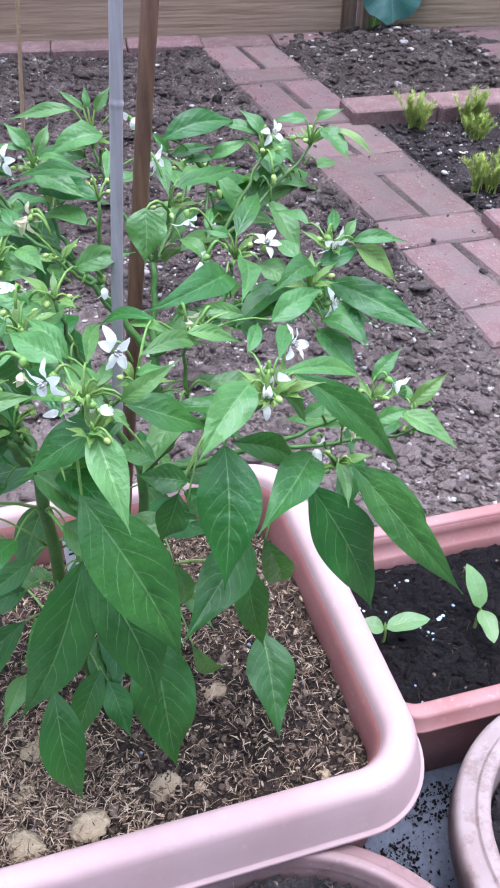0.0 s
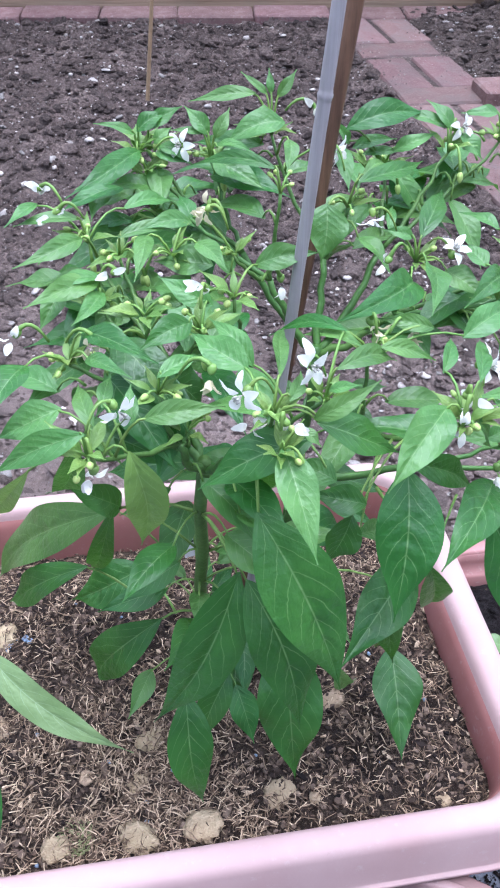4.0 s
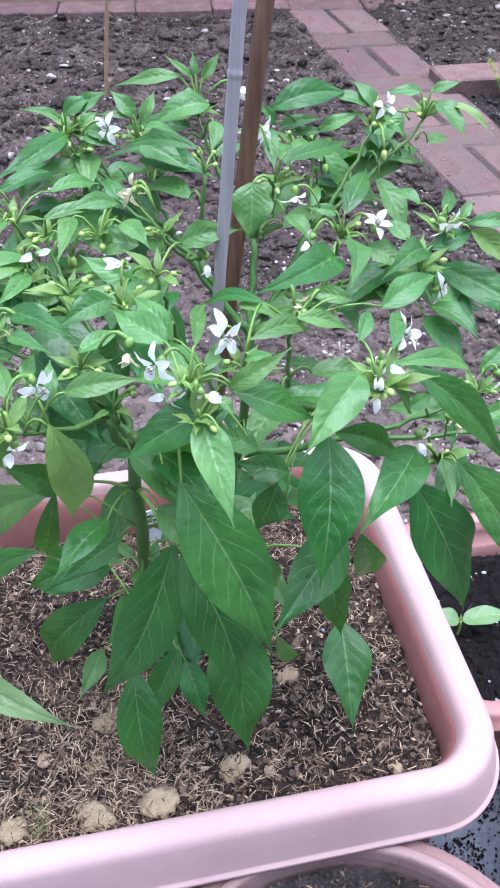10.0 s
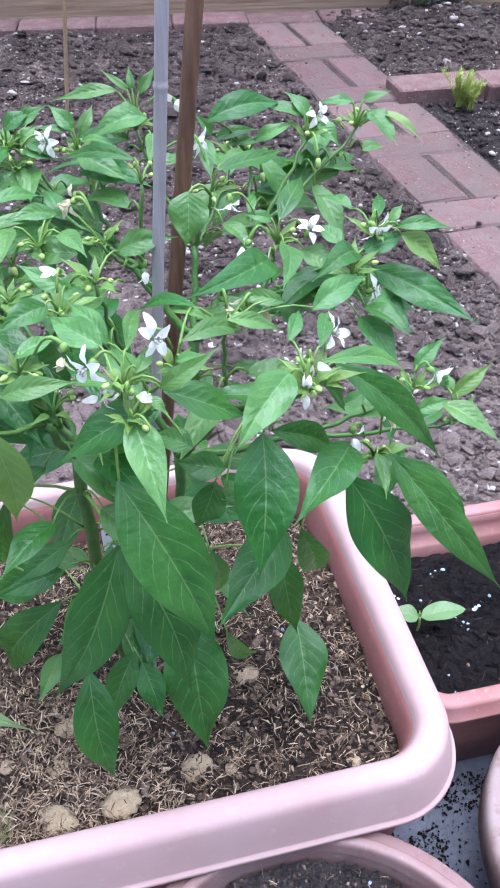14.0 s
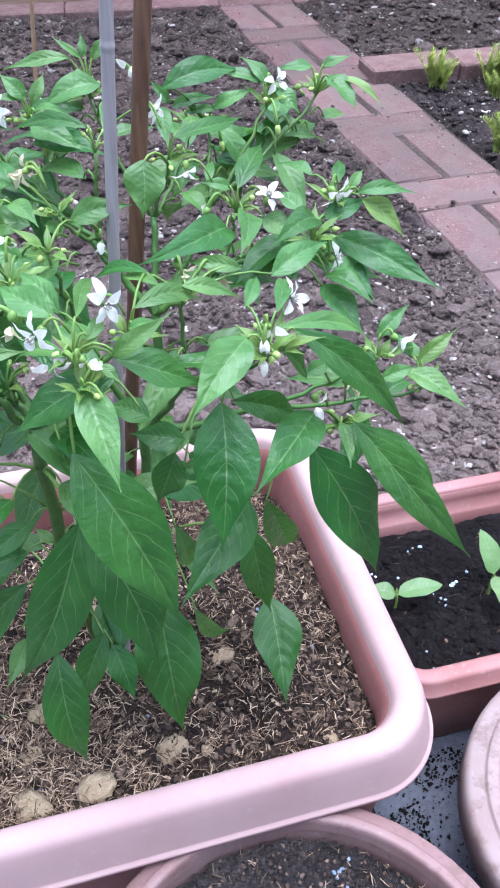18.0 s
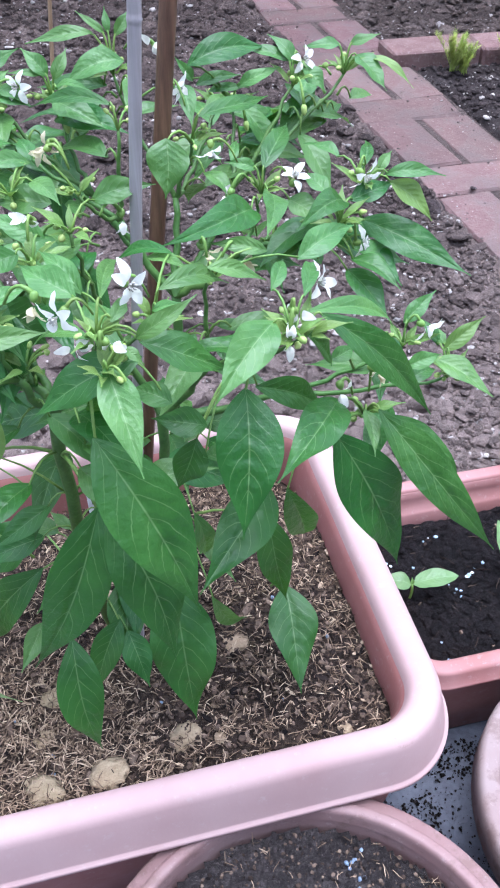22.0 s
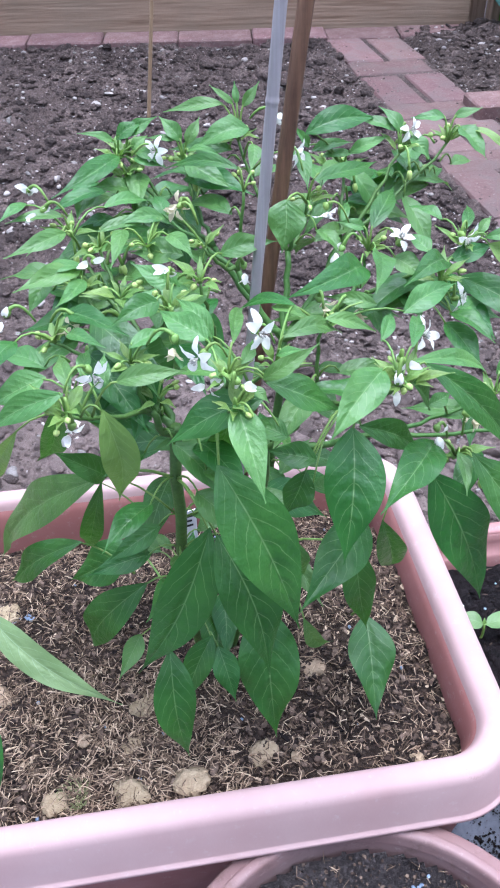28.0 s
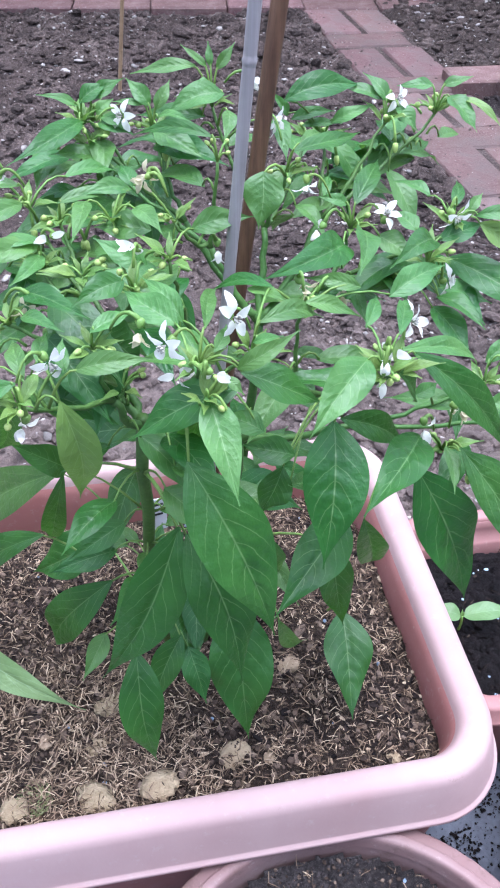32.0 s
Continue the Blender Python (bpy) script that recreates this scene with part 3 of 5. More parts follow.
ob = part("rail", bm, FENCE_WOOD, fence, smooth=False)
ob.matrix_world = pose(-0.35, fence_line(-0.35) + 0.055, 0.5, 0, 0, turn)

# unseen wall added behind the camera to block low sky light
bm = bmesh.new()
bmesh.ops.create_cube(bm, size=1.0)
for v in bm.verts:
    v.co = Vector((v.co.x * 12.0 - 0.5, v.co.y * 0.25 - 5.6, (v.co.z + 0.5) * 2.9 - 0.08))
solo("wall_south", bm, SLAB, "unseen grey wall added to block low sky light", "wall", kind="structure", smooth=False)

# ---- planters and pots ----


def rounded(x0, x1, y0, y1, off, radius, n=15):
    """A rounded rectangle, grown outwards by off."""
    r = max(radius + off, 0.002)
    pts = []
    for cx, cy, a0 in ((x1 - radius, y0 + radius, -90), (x1 - radius, y1 - radius, 0), (x0 + radius, y1 - radius, 90), (x0 + radius, y0 + radius, 180)):
        for k in range(n):
            a = radians(a0 + 90 * k / (n - 1))
            pts.append((cx + r * math.cos(a), cy + r * math.sin(a)))
    return pts


def lofted(loops, closed_end=False):
    bm = bmesh.new()
    rings = [[bm.verts.new(p) for p in loop] for loop in loops]
    n = len(rings[0])
    for a, b in zip(rings, rings[1:]):
        for k in range(n):
            bm.faces.new((a[k], a[(k + 1) % n], b[(k + 1) % n], b[k]))
    if closed_end:
        bm.faces.new(rings[-1])
    bmesh.ops.recalc_face_normals(bm, faces=bm.faces)
    return bm


def trough(label, at, turn, length, depth, rim, wall, radius, body_mat, rim_mat, end=0.0):
    """A plastic trough. Its inner corner at the front lies at the origin; rim and wall: (outwards, height) profiles."""
    ob = thing("planter", label, "planter", at=at, turn=turn)
    loop = lambda o, z: [(x, y, z) for x, y in rounded(-length, end * max(0.0, o), 0.0, depth, o, radius)]
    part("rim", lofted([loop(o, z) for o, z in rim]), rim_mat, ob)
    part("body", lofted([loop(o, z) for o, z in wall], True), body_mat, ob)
    return ob


A_TURN, A_AT = -2.3, (-0.494, -1.294, 0.0)
trough(
    "large pale terracotta plastic trough with a thick rounded rim", A_AT, A_TURN, 0.52, 0.296,
    [(0.0004, 0.15), (0.0016, 0.1545), (0.003, 0.1575), (0.0045, 0.1594), (0.0064, 0.1605), (0.0088, 0.161), (0.0112, 0.1612), (0.0142, 0.1609), (0.0172, 0.1601), (0.0195, 0.1586), (0.0212, 0.1563), (0.0224, 0.153), (0.0256, 0.139), (0.0288, 0.1225),
     (0.0293, 0.1205), (0.0309, 0.1199), (0.0316, 0.1187), (0.0316, 0.1165), (0.0305, 0.1155), (0.0265, 0.1165), (0.0235, 0.14), (0.0165, 0.152), (0.002, 0.147)],
    [(0.0022, 0.1525), (0.0002, 0.1505), (-0.0022, 0.142), (-0.0045, 0.128), (-0.006, 0.09), (-0.012, 0.03), (-0.009, 0.03), (-0.002, 0.09), (0.003, 0.146), (0.018, 0.142), (0.017, 0.12), (0.01, 0.05), (0.001, -0.034), (-0.003, -0.039)],
    0.03, SHADED_ROSE, PINK, 0.17)
B_TURN, B_AT = -3.0, (0.07, -1.249, 0.0)
trough(
    "terracotta plastic trough with two cucumber seedlings", B_AT, B_TURN, 0.515, 0.185,
    [(-0.001, 0.068), (-0.0006, 0.0785), (0.0006, 0.0808), (0.0025, 0.0815), (0.0105, 0.0815), (0.0128, 0.0808), (0.0142, 0.0788), (0.0165, 0.068),
     (0.0178, 0.0674), (0.0186, 0.066), (0.0186, 0.0642), (0.0176, 0.0632), (0.015, 0.064), (0.0135, 0.072), (0.002, 0.07)],
    [(0.0, 0.0785), (-0.0014, 0.078), (-0.0016, 0.068), (-0.0035, 0.058), (-0.008, 0.056), (-0.0095, 0.053), (-0.0115, 0.045), (-0.014, 0.015), (-0.011, 0.015), (-0.004, 0.05), (0.002, 0.067), (0.0128, 0.066), (0.0124, 0.05), (0.009, 0.01), (0.004, -0.036), (0.0, -0.039)],
    0.022, ROSE, ROSE)


def turned(profile, closed=True, n=64):
    return lofted([[(r * math.cos(math.tau * k / n), r * math.sin(math.tau * k / n), z) for k in range(n)] for r, z in profile], closed)


def round_pot(label, at, r_in, top, mat, lip=1.0):
    ob = thing("flower_pot", label, "flower pot", at=at)
    w = r_in
    part("rim", turned([(w - 0.001, top - 0.012), (w, top - 0.005), (w + lip * 0.0006, top - 0.002), (w + lip * 0.0022, top - 0.0004), (w + lip * 0.004, top), (w + lip * 0.0098, top), (w + lip * 0.0108, top - 0.0006), (w + lip * 0.0114, top - 0.0022), (w + lip * 0.0128, top - 0.003),
                        (w + lip * 0.0215, top - 0.0042), (w + lip * 0.0242, top - 0.0058), (w + lip * 0.0258, top - 0.0088), (w + lip * 0.0265, top - 0.014), (w + lip * 0.0265, top - 0.034), (w + lip * 0.023, top - 0.036), (w + lip * 0.022, top - 0.02), (w + lip * 0.001, top - 0.013)], False), mat, ob)
    part("body", turned([(w, top - 0.0125), (w - 0.003, top - 0.04), (w - 0.008, top - 0.07), (w - 0.005, top - 0.07), (w + lip * 0.006, top - 0.02), (w + lip * 0.012, top - 0.025), (w - 0.02, -0.034), (w - 0.025, -0.0395)]), mat, ob)
    return ob


round_pot("round weathered terracotta plastic pot filled with compost", (-0.613, -1.440, 0.0), 0.1265, 0.112, DUSTY, 0.7)
round_pot("round chalky terracotta plastic pot with a stepped rim", (-0.336, -1.372, 0.0), 0.096, 0.092, CHALKY)


def fill(x0, x1, y0, y1, z, at, turn, name, mat, label, seed, amp=1.0, sink=0.0):
    rng = Vector((seed, seed * 0.7, 0))
    edge = lambda x, y: 0.8 * max(0.0, 1 - min(x - x0, x1 - x) / 0.05) ** 1.5 + 1.4 * max(0.0, 1 - (y1 - y) / 0.09)  # lower along side and back walls, shaped to fit the camera's view
    h = lambda x, y: z - sink * edge(x, y) + amp * (0.006 * noise.noise(Vector((x, y, 0)) * 16 + rng) + 0.004 * noise.noise(Vector((x, y, 0)) * 60 + rng) + 0.0025 * noise.noise(Vector((x, y, 0)) * 160 + rng))
    ob = solo(name, sheet(x0, x1, y0, y1, 0.0035, h), mat, label, "soil", kind="stuff")
    ob.matrix_world = pose(*at, 0, 0, turn)
    return h


fill_a = fill(-0.517, -0.003, 0.003, 0.293, 0.132, A_AT, A_TURN, "potting_soil", MULCH, "dry brown compost mulched with chopped straw", 1.0, sink=0.021)
fill_b = fill(-0.503, -0.012, 0.012, 0.173, 0.044, B_AT, B_TURN, "potting_soil", PEAT, "moist black potting compost in the trough", 4.0)


def pot_level(x, y, z, seed):
    p, shift = Vector((x, y, 0)), Vector((seed, seed, 0))
    return z + 0.005 * noise.noise(p * 22 + shift) + 0.003 * noise.noise(p * 90 + shift)


def round_fill(at, r, z, seed, label):
    bm = sheet(-r, r, -r, r, 0.004, lambda x, y: pot_level(x, y, z, seed))
    bmesh.ops.delete(bm, geom=[v for v in bm.verts if v.co.x ** 2 + v.co.y ** 2 > r * r], context="VERTS")
    ob = solo("potting_soil", bm, POT_EARTH, label, "soil", kind="stuff")
    ob.matrix_world = pose(*at)


round_fill((-0.613, -1.440, 0.0), 0.1245, 0.09, 7.0, "dry grey-brown compost in the round pot")
round_fill((-0.336, -1.372, 0.0), 0.093, 0.06, 9.0, "dark compost in the chalky pot")


# ---- canes ----
def cane(name, label, a, b, r0, r1, mat, knots, seed):
    """A garden cane: a slightly crooked shaft with raised node rings."""
    rng = random.Random(seed)
    n = 61
    ob = thing(name, label, "cane")
    pts = [Vector(a).lerp(Vector(b), i / (n - 1)) + Vector((rng.uniform(-1, 1), rng.uniform(-1, 1), 0)) * r0 * 0.03 for i in range(n)]
    rad = [(r0 + (r1 - r0) * i / (n - 1)) * rng.uniform(0.995, 1.005) for i in range(n)]
    bm = bmesh.new()
    tube(bm, pts, rad, 14)
    part("shaft", bm, mat, ob)
    for k in knots:
        i = int(k * (n - 1))
        d = (pts[i + 1] - pts[i - 1]).normalized()
        bm = bmesh.new()
        tube(bm, [pts[i] + d * o * r0 for o in (-0.8, -0.4, 0.0, 0.35, 0.8)], [rad[i] * q for q in (1.0, 1.06, 1.15, 1.04, 1.0)], 14, cap=False)
        part("node", bm, mat, ob)
    return ob


def extend(a, b, z):
    a, b = Vector(a), Vector(b)
    return a + (b - a) * (z - a.z) / (b.z - a.z)


g0, g1 = (-0.6635, -1.1706, 0.125), (-0.6174, -1.1731, 0.7)
cane("garden_cane", "silver-grey split bamboo cane beside the pepper plant", g0, extend(g0, g1, 1.15), 0.003, 0.0029, GREY_CANE, (0.2, 0.44, 0.7), 1)
b0, b1 = (-0.655, -1.125, 0.125), (-0.581, -1.096, 0.7)
cane("garden_cane", "brown bamboo cane standing in the trough", b0, extend(b0, b1, 1.12), 0.0046, 0.0044, BROWN_CANE, (0.27, 0.5, 0.75), 2)
cane("garden_cane", "thin tan bamboo cane pushed into the bare bed", (-0.572, 0.40, -0.05), (-0.5225, 0.4035, 0.39), 0.0045, 0.004, TAN_CANE, (0.3, 0.6, 0.85), 3)
# an upturned white plastic cup that caps the thin cane
cup = thing("plastic_cup", "upturned white plastic cup with dark print capping a thin cane", "cup", at=(-0.5255, 0.4032, 0.345))
part("cup_body", turned([(0.0215, 0.002), (0.0235, 0.0), (0.0245, 0.002), (0.0235, 0.005), (0.019, 0.06), (0.0175, 0.063), (0.001, 0.0635)], True, 28), TAG, cup)
band = turned([(0.0232, 0.014), (0.02335, 0.0145), (0.0226, 0.0215), (0.0223, 0.022)], False, 28)
part("print_band", band, INK, cup, "dark printed band")

# ---- the pepper plant ----
leaf_rng = random.Random(11)


def blade(bm, a, b, width, facing, rng, arch=None, fold=0.32, ns=0, nw=0, slim=1.0, blunt=False):
    """One leaf blade from a to b: pointed, folded along its midrib, quilted between the veins, with texture coordinates."""
    a, b = Vector(a), Vector(b)
    run = b - a
    ln = run.length
    ns = ns or (40 if ln > 0.06 else 26 if ln > 0.045 else 18)
    nw = nw or (6 if ln > 0.045 else 4)
    ex = run / ln
    ez = Vector(facing).normalized()
    if abs(ez.dot(ex)) > 0.93:
        ez = Vector((-0.1, -1.0, 0.3))
    ez = (ez - ex * ez.dot(ex))
    if ez.length < 1e-4:
        ez = ex.orthogonal()
    ez.normalize()
    ez = Matrix.Rotation(rng.uniform(-0.2, 0.2), 3, ex) @ ez
    ey = ez.cross(ex)
    arch = ln * rng.uniform(0.05, 0.13) if arch is None else arch
    uvs = bm.loops.layers.uv.verify()
    skew = rng.uniform(-0.05, 0.05) * ln
    quilt = 0.075 if ln > 0.06 else 0.02
    droop = rng.uniform(0.2, 0.6)
    twist = rng.uniform(-0.35, 0.35)
    phase = rng.uniform(0, 6)
    wave = rng.uniform(0.04, 0.1) * width
    if blunt:
        prof = lambda s: (max(0.0, math.sin(math.pi * s ** 0.8))) ** 0.62
    else:
        prof = lambda s: (s ** 0.95) * ((1 - s) ** 1.68) * 5.59 * slim + 0.012 * (1 - s)
    rows = []
    for i in range(ns + 1):
        s = i / ns
        hw = max(0.0003, 0.5 * width * prof(s))
        mid = a + ex * (ln * s) + ez * (arch * 4 * s * (1 - s) * (1 + droop * (1 - 2 * s))) + ey * (skew * math.sin(math.pi * s))
        turn = Matrix.Rotation(twist * (s - 0.4), 3, ex)
        across, up = turn @ ey, turn @ ez
        row = []
        for j in range(-nw, nw + 1):
            v = j / nw
            q = abs(v)
            lift = fold * hw * (q - 0.38 * q * q) + quilt * width * min(1.0, 5 * q) * (1 - q) * (0.5 + 0.5 * math.cos(math.tau * ((s - q * (0.16 + 0.12 * q)) * 8 + 0.3))) * math.sin(math.pi * s) + wave * q * q * math.sin(s * 11 + phase + (3 if v > 0 else 0)) * math.sin(math.pi * s)
            row.append((bm.verts.new(mid + across * (v * hw) + up * lift), s, v * 0.5 + 0.5))
        rows.append(row)
    for p, q in zip(rows, rows[1:]):
        for j in range(2 * nw):
            quad = (p[j], p[j + 1], q[j + 1], q[j])
            f = bm.faces.new([x[0] for x in quad])
            for loop, x in zip(f.loops, quad):
                loop[uvs].uv = (x[1], x[2])
    return ex


FACING = (0.0, -0.55, 0.83)
HUBS = []  # points of the stems from which stalks leave


def hub_near(p):
    p = Vector(p)
    return min(HUBS, key=lambda h: (h - p).length + max(0.0, h.z - p.z - 0.01) * 1.5)


def hides_canes(*pts):
    """Leaf points in the band where they would hide the canes from the camera."""
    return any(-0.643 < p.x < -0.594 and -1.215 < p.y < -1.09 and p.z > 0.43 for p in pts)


def leaf(plant, a, b, width, mat, stalk=0.045, facing=FACING):
    # small leaves often take the lighter green, more so high up to brighten the crown
    if mat is GREEN and (Vector(b) - Vector(a)).length < 0.046 and leaf_rng.random() < (0.65 if a[2] > 0.45 else 0.35):
        mat = MID
    bm = bmesh.new()
    ex = blade(bm, a, b, width, facing, leaf_rng, fold=0.3 if width > 0.018 else 0.44)
    a = Vector(a)
    h = hub_near(a)
    if (h - a).length > stalk:
        h = a.lerp(h, stalk / (h - a).length)
    tube(bm, bend(a + ex * 0.002, h, Vector((0, 0, 0.006)), 5), [0.0006, 0.0007, 0.0008, 0.0009, 0.0011] if width > 0.02 else [0.0005, 0.0005, 0.0006, 0.0007, 0.0008], 5, 1)
    return part("leaf", bm, (mat, TWIG), plant)


def bud_shape(bm, at, d, r, ln, mat=0):
    d = Vector(d).normalized()
    at = Vector(at)
    tube(bm, [at + d * ln * s for s in (0, 0.15, 0.4, 0.7, 0.92, 1.0)], [r * 0.45, r * 0.9, r, r * 0.85, r * 0.5, r * 0.1], 7, mat)


def shoot_tip(plant, p):
    """A growing tip: small pale leaves round a cluster of flower buds on short hooked stalks."""
    rng = leaf_rng
    p = Vector(p)
    out = Vector((p.x + 0.625, p.y + 1.17, 0)) * 2.0
    base = p - Vector((0, 0, 0.012))
    a0 = rng.uniform(0, 6)
    for k in range(rng.choice((5, 6, 7))):  # small leaves at the very tip
        a = a0 + k * 2.4 + rng.uniform(-0.4, 0.4)
        ln = rng.uniform(0.008, 0.019)
        d = (Vector((math.cos(a), math.sin(a), rng.uniform(0.1, 0.9))) + out).normalized()
        s = base + d * 0.003
        if hides_canes(s + d * ln):
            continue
        bm = bmesh.new()
        blade(bm, s, s + d * ln, ln * rng.uniform(0.26, 0.36), (0, -0.3, 1), rng, fold=0.45, ns=9, nw=3)
        part("leaf", bm, YOUNG, plant)
    for k in range(3 if p.y > -1.235 else 0):  # larger leaves just below it
        a = a0 + k * 1.7 + rng.uniform(-0.4, 0.4)
        ln = rng.uniform(0.026, 0.046)
        d = (Vector((math.cos(a), math.sin(a), rng.uniform(-0.7, 0.0))) + out * 1.3).normalized()
        s = base + d * 0.009 - Vector((0, 0, rng.uniform(0.01, 0.03)))
        if hides_canes(s + d * ln, s + d * ln * 0.6):
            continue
        leaf(plant, s, s + d * ln, ln * rng.uniform(0.31, 0.39), MID if rng.random() < 0.4 else GREEN, 0.014, (0, -0.3, 1))
    for k in range(rng.choice((3, 4))):
        a = rng.uniform(0, 6.28)
        d = Vector((math.cos(a) * 0.8, math.sin(a) * 0.8 - 0.15, rng.uniform(0.1, 0.9))).normalized()
        tip = base + d * rng.uniform(0.005, 0.012)
        bm = bmesh.new()
        tube(bm, bend(base, tip, (0, 0, 0.002), 4), 0.0006, 5, 1)
        bud_shape(bm, tip, d + Vector((0, 0, -0.5)), rng.uniform(0.0011, 0.0018), rng.uniform(0.0026, 0.0042))
        part("bud", bm, (BUD, TWIG), plant)
    if rng.random() < 0.4:  # a longer hooked stalk with a swelling bud
        a = rng.uniform(3.5, 6.0)
        d = Vector((math.cos(a), math.sin(a), 0))
        tip = base + d * rng.uniform(0.012, 0.018) + Vector((0, 0, -0.004))
        bm = bmesh.new()
        tube(bm, bend(base, tip, (0, 0, 0.009), 8), [0.0004, 0.0004, 0.0005, 0.0005, 0.0006, 0.0007, 0.0008, 0.001], 6, 1)
        bud_shape(bm, tip, Vector((d.x * 0.3, d.y * 0.3, -1)), 0.0017, 0.0058)
        part("bud", bm, (BUD, TWIG), plant)


def blossom(plant, p, state, face):
    """A nodding star-shaped flower on a hooked stalk; face: the way it looks."""
    rng = leaf_rng
    p = Vector(p)
    h = min(TIPS, key=lambda t: (t - p).length)
    h = p + (h - p) * min(1.0, 0.015 / max((h - p).length, 1e-3))
    face = (Vector(face) + Vector((rng.uniform(-0.15, 0.15), rng.uniform(-0.1, 0.1), rng.uniform(-0.15, 0.15)))).normalized()
    bm = bmesh.new()
    back = p - face * 0.004
    tube(bm, bend(h, back, (0, 0, 0.006), 7), [q * (1.0 if state == "open" else 1.3) for q in (0.0005, 0.0005, 0.0006, 0.0006, 0.0007, 0.0008, 0.0011)], 6)
    bud_shape(bm, back - face * 0.0015, face, 0.002, 0.0045)
    flower = part("flower", bm, TWIG, plant, {"open": "white star-shaped flower", "faded": "withered cream flower", "bud": "closed white flower bud"}[state])
    mat = FADED if state == "faded" else PETAL
    side = face.orthogonal().normalized()
    up = face.cross(side)
    spread = {"open": 1.0, "faded": 0.5, "bud": 0.12}[state]
    n = 5
    size = rng.uniform(0.0074, 0.009) if state == "open" else 0.0066
    for k in range(n):
        a = math.tau * k / n + rng.uniform(-0.3, 0.3)
        d = (side * math.cos(a) + up * math.sin(a)) * spread * rng.uniform(0.6, 1.15) + face * rng.uniform(-0.35, 0.8) * (2.0 - spread)
        d.normalize()
        petal = bmesh.new()
        start = p + d * 0.0014
        blade(petal, start, start + d * size * rng.uniform(0.8, 1.1), size * 0.52, face, rng, arch=0.0012 if state == "open" else 0.001, fold=0.3, ns=7, nw=2, blunt=True)
        part("petal", petal, mat, flower)
    if state == "open":
        bm = bmesh.new()
        for k in range(6):
            a = math.tau * k / 6 + 0.4
            d = (face + (side * math.cos(a) + up * math.sin(a)) * 0.45).normalized()
            tube(bm, [p, p + d * 0.0022, p + d * 0.0027, p + d * 0.0038], [0.00025, 0.00025, 0.0006, 0.0004], 5)
        part("flower_centre", bm, ANTHER, flower, "grey-violet flower centre")


def pepper_leaves(plant):
    # low and hanging leaves
    leaf(plant, (-0.676, -1.281, 0.448), (-0.643, -1.314, 0.361), 0.0327, GREEN)
    leaf(plant, (-0.667, -1.282, 0.483), (-0.662, -1.320, 0.459), 0.0151, MID)
    leaf(plant, (-0.678, -1.258, 0.383), (-0.726, -1.270, 0.282), 0.0300, GREEN)
    leaf(plant, (-0.675, -1.260, 0.379), (-0.654, -1.298, 0.300), 0.0312, GREEN)
    leaf(plant, (-0.639, -1.207, 0.245), (-0.639, -1.258, 0.158), 0.0419, GREEN)
    leaf(plant, (-0.706, -1.243, 0.262), (-0.702, -1.274, 0.185), 0.0265, GREEN)
    leaf(plant, (-0.676, -1.222, 0.240), (-0.699, -1.241, 0.194), 0.0195, GREEN)
    leaf(plant, (-0.673, -1.226, 0.232), (-0.666, -1.251, 0.202), 0.0182, GREEN)
    leaf(plant, (-0.714, -1.211, 0.291), (-0.759, -1.176, 0.186), 0.0279, GREEN)
    leaf(plant, (-0.718, -1.102, 0.206), (-0.776, -1.088, 0.163), 0.0346, GREEN)
    leaf(plant, (-0.689, -1.157, 0.329), (-0.714, -1.228, 0.332), 0.0205, GREEN)
    leaf(plant, (-0.723, -1.204, 0.230), (-0.741, -1.230, 0.220), 0.0136, MID)
    leaf(plant, (-0.558, -1.196, 0.197), (-0.566, -1.260, 0.160), 0.034, GREEN, 0.01, (0.1, -0.8, 0.55))
    leaf(plant, (-0.574, -1.200, 0.280), (-0.563, -1.214, 0.205), 0.0236, GREEN)
    leaf(plant, (-0.593, -1.259, 0.372), (-0.641, -1.305, 0.361), 0.0263, GREEN)
    leaf(plant, (-0.609, -1.269, 0.449), (-0.621, -1.308, 0.397), 0.0292, GREEN)
    leaf(plant, (-0.597, -1.269, 0.481), (-0.630, -1.299, 0.468), 0.0176, MID)
    leaf(plant, (-0.561, -1.260, 0.424), (-0.608, -1.313, 0.434), 0.0203, GREEN)
    leaf(plant, (-0.569, -1.277, 0.420), (-0.529, -1.287, 0.322), 0.0311, GREEN)
    leaf(plant, (-0.547, -1.274, 0.426), (-0.489, -1.309, 0.347), 0.0209, GREEN)
    leaf(plant, (-0.537, -1.257, 0.406), (-0.492, -1.279, 0.350), 0.0165, GREEN)
    leaf(plant, (-0.576, -1.266, 0.479), (-0.516, -1.269, 0.411), 0.0162, GREEN)
    leaf(plant, (-0.582, -1.265, 0.480), (-0.519, -1.227, 0.433), 0.0100, MID)
    leaf(plant, (-0.589, -1.273, 0.385), (-0.558, -1.223, 0.284), 0.0174, GREEN)
    leaf(plant, (-0.627, -1.267, 0.304), (-0.592, -1.225, 0.214), 0.0109, MID)
    leaf(plant, (-0.630, -1.246, 0.351), (-0.622, -1.234, 0.300), 0.0123, MID)
    leaf(plant, (-0.632, -1.273, 0.429), (-0.643, -1.277, 0.404), 0.0157, GREEN)
    leaf(plant, (-0.599, -1.251, 0.433), (-0.556, -1.238, 0.396), 0.0152, GREEN)
    leaf(plant, (-0.631, -1.279, 0.423), (-0.608, -1.259, 0.393), 0.0108, GREEN)
    leaf(plant, (-0.514, -1.162, 0.458), (-0.473, -1.213, 0.447), 0.0198, GREEN)
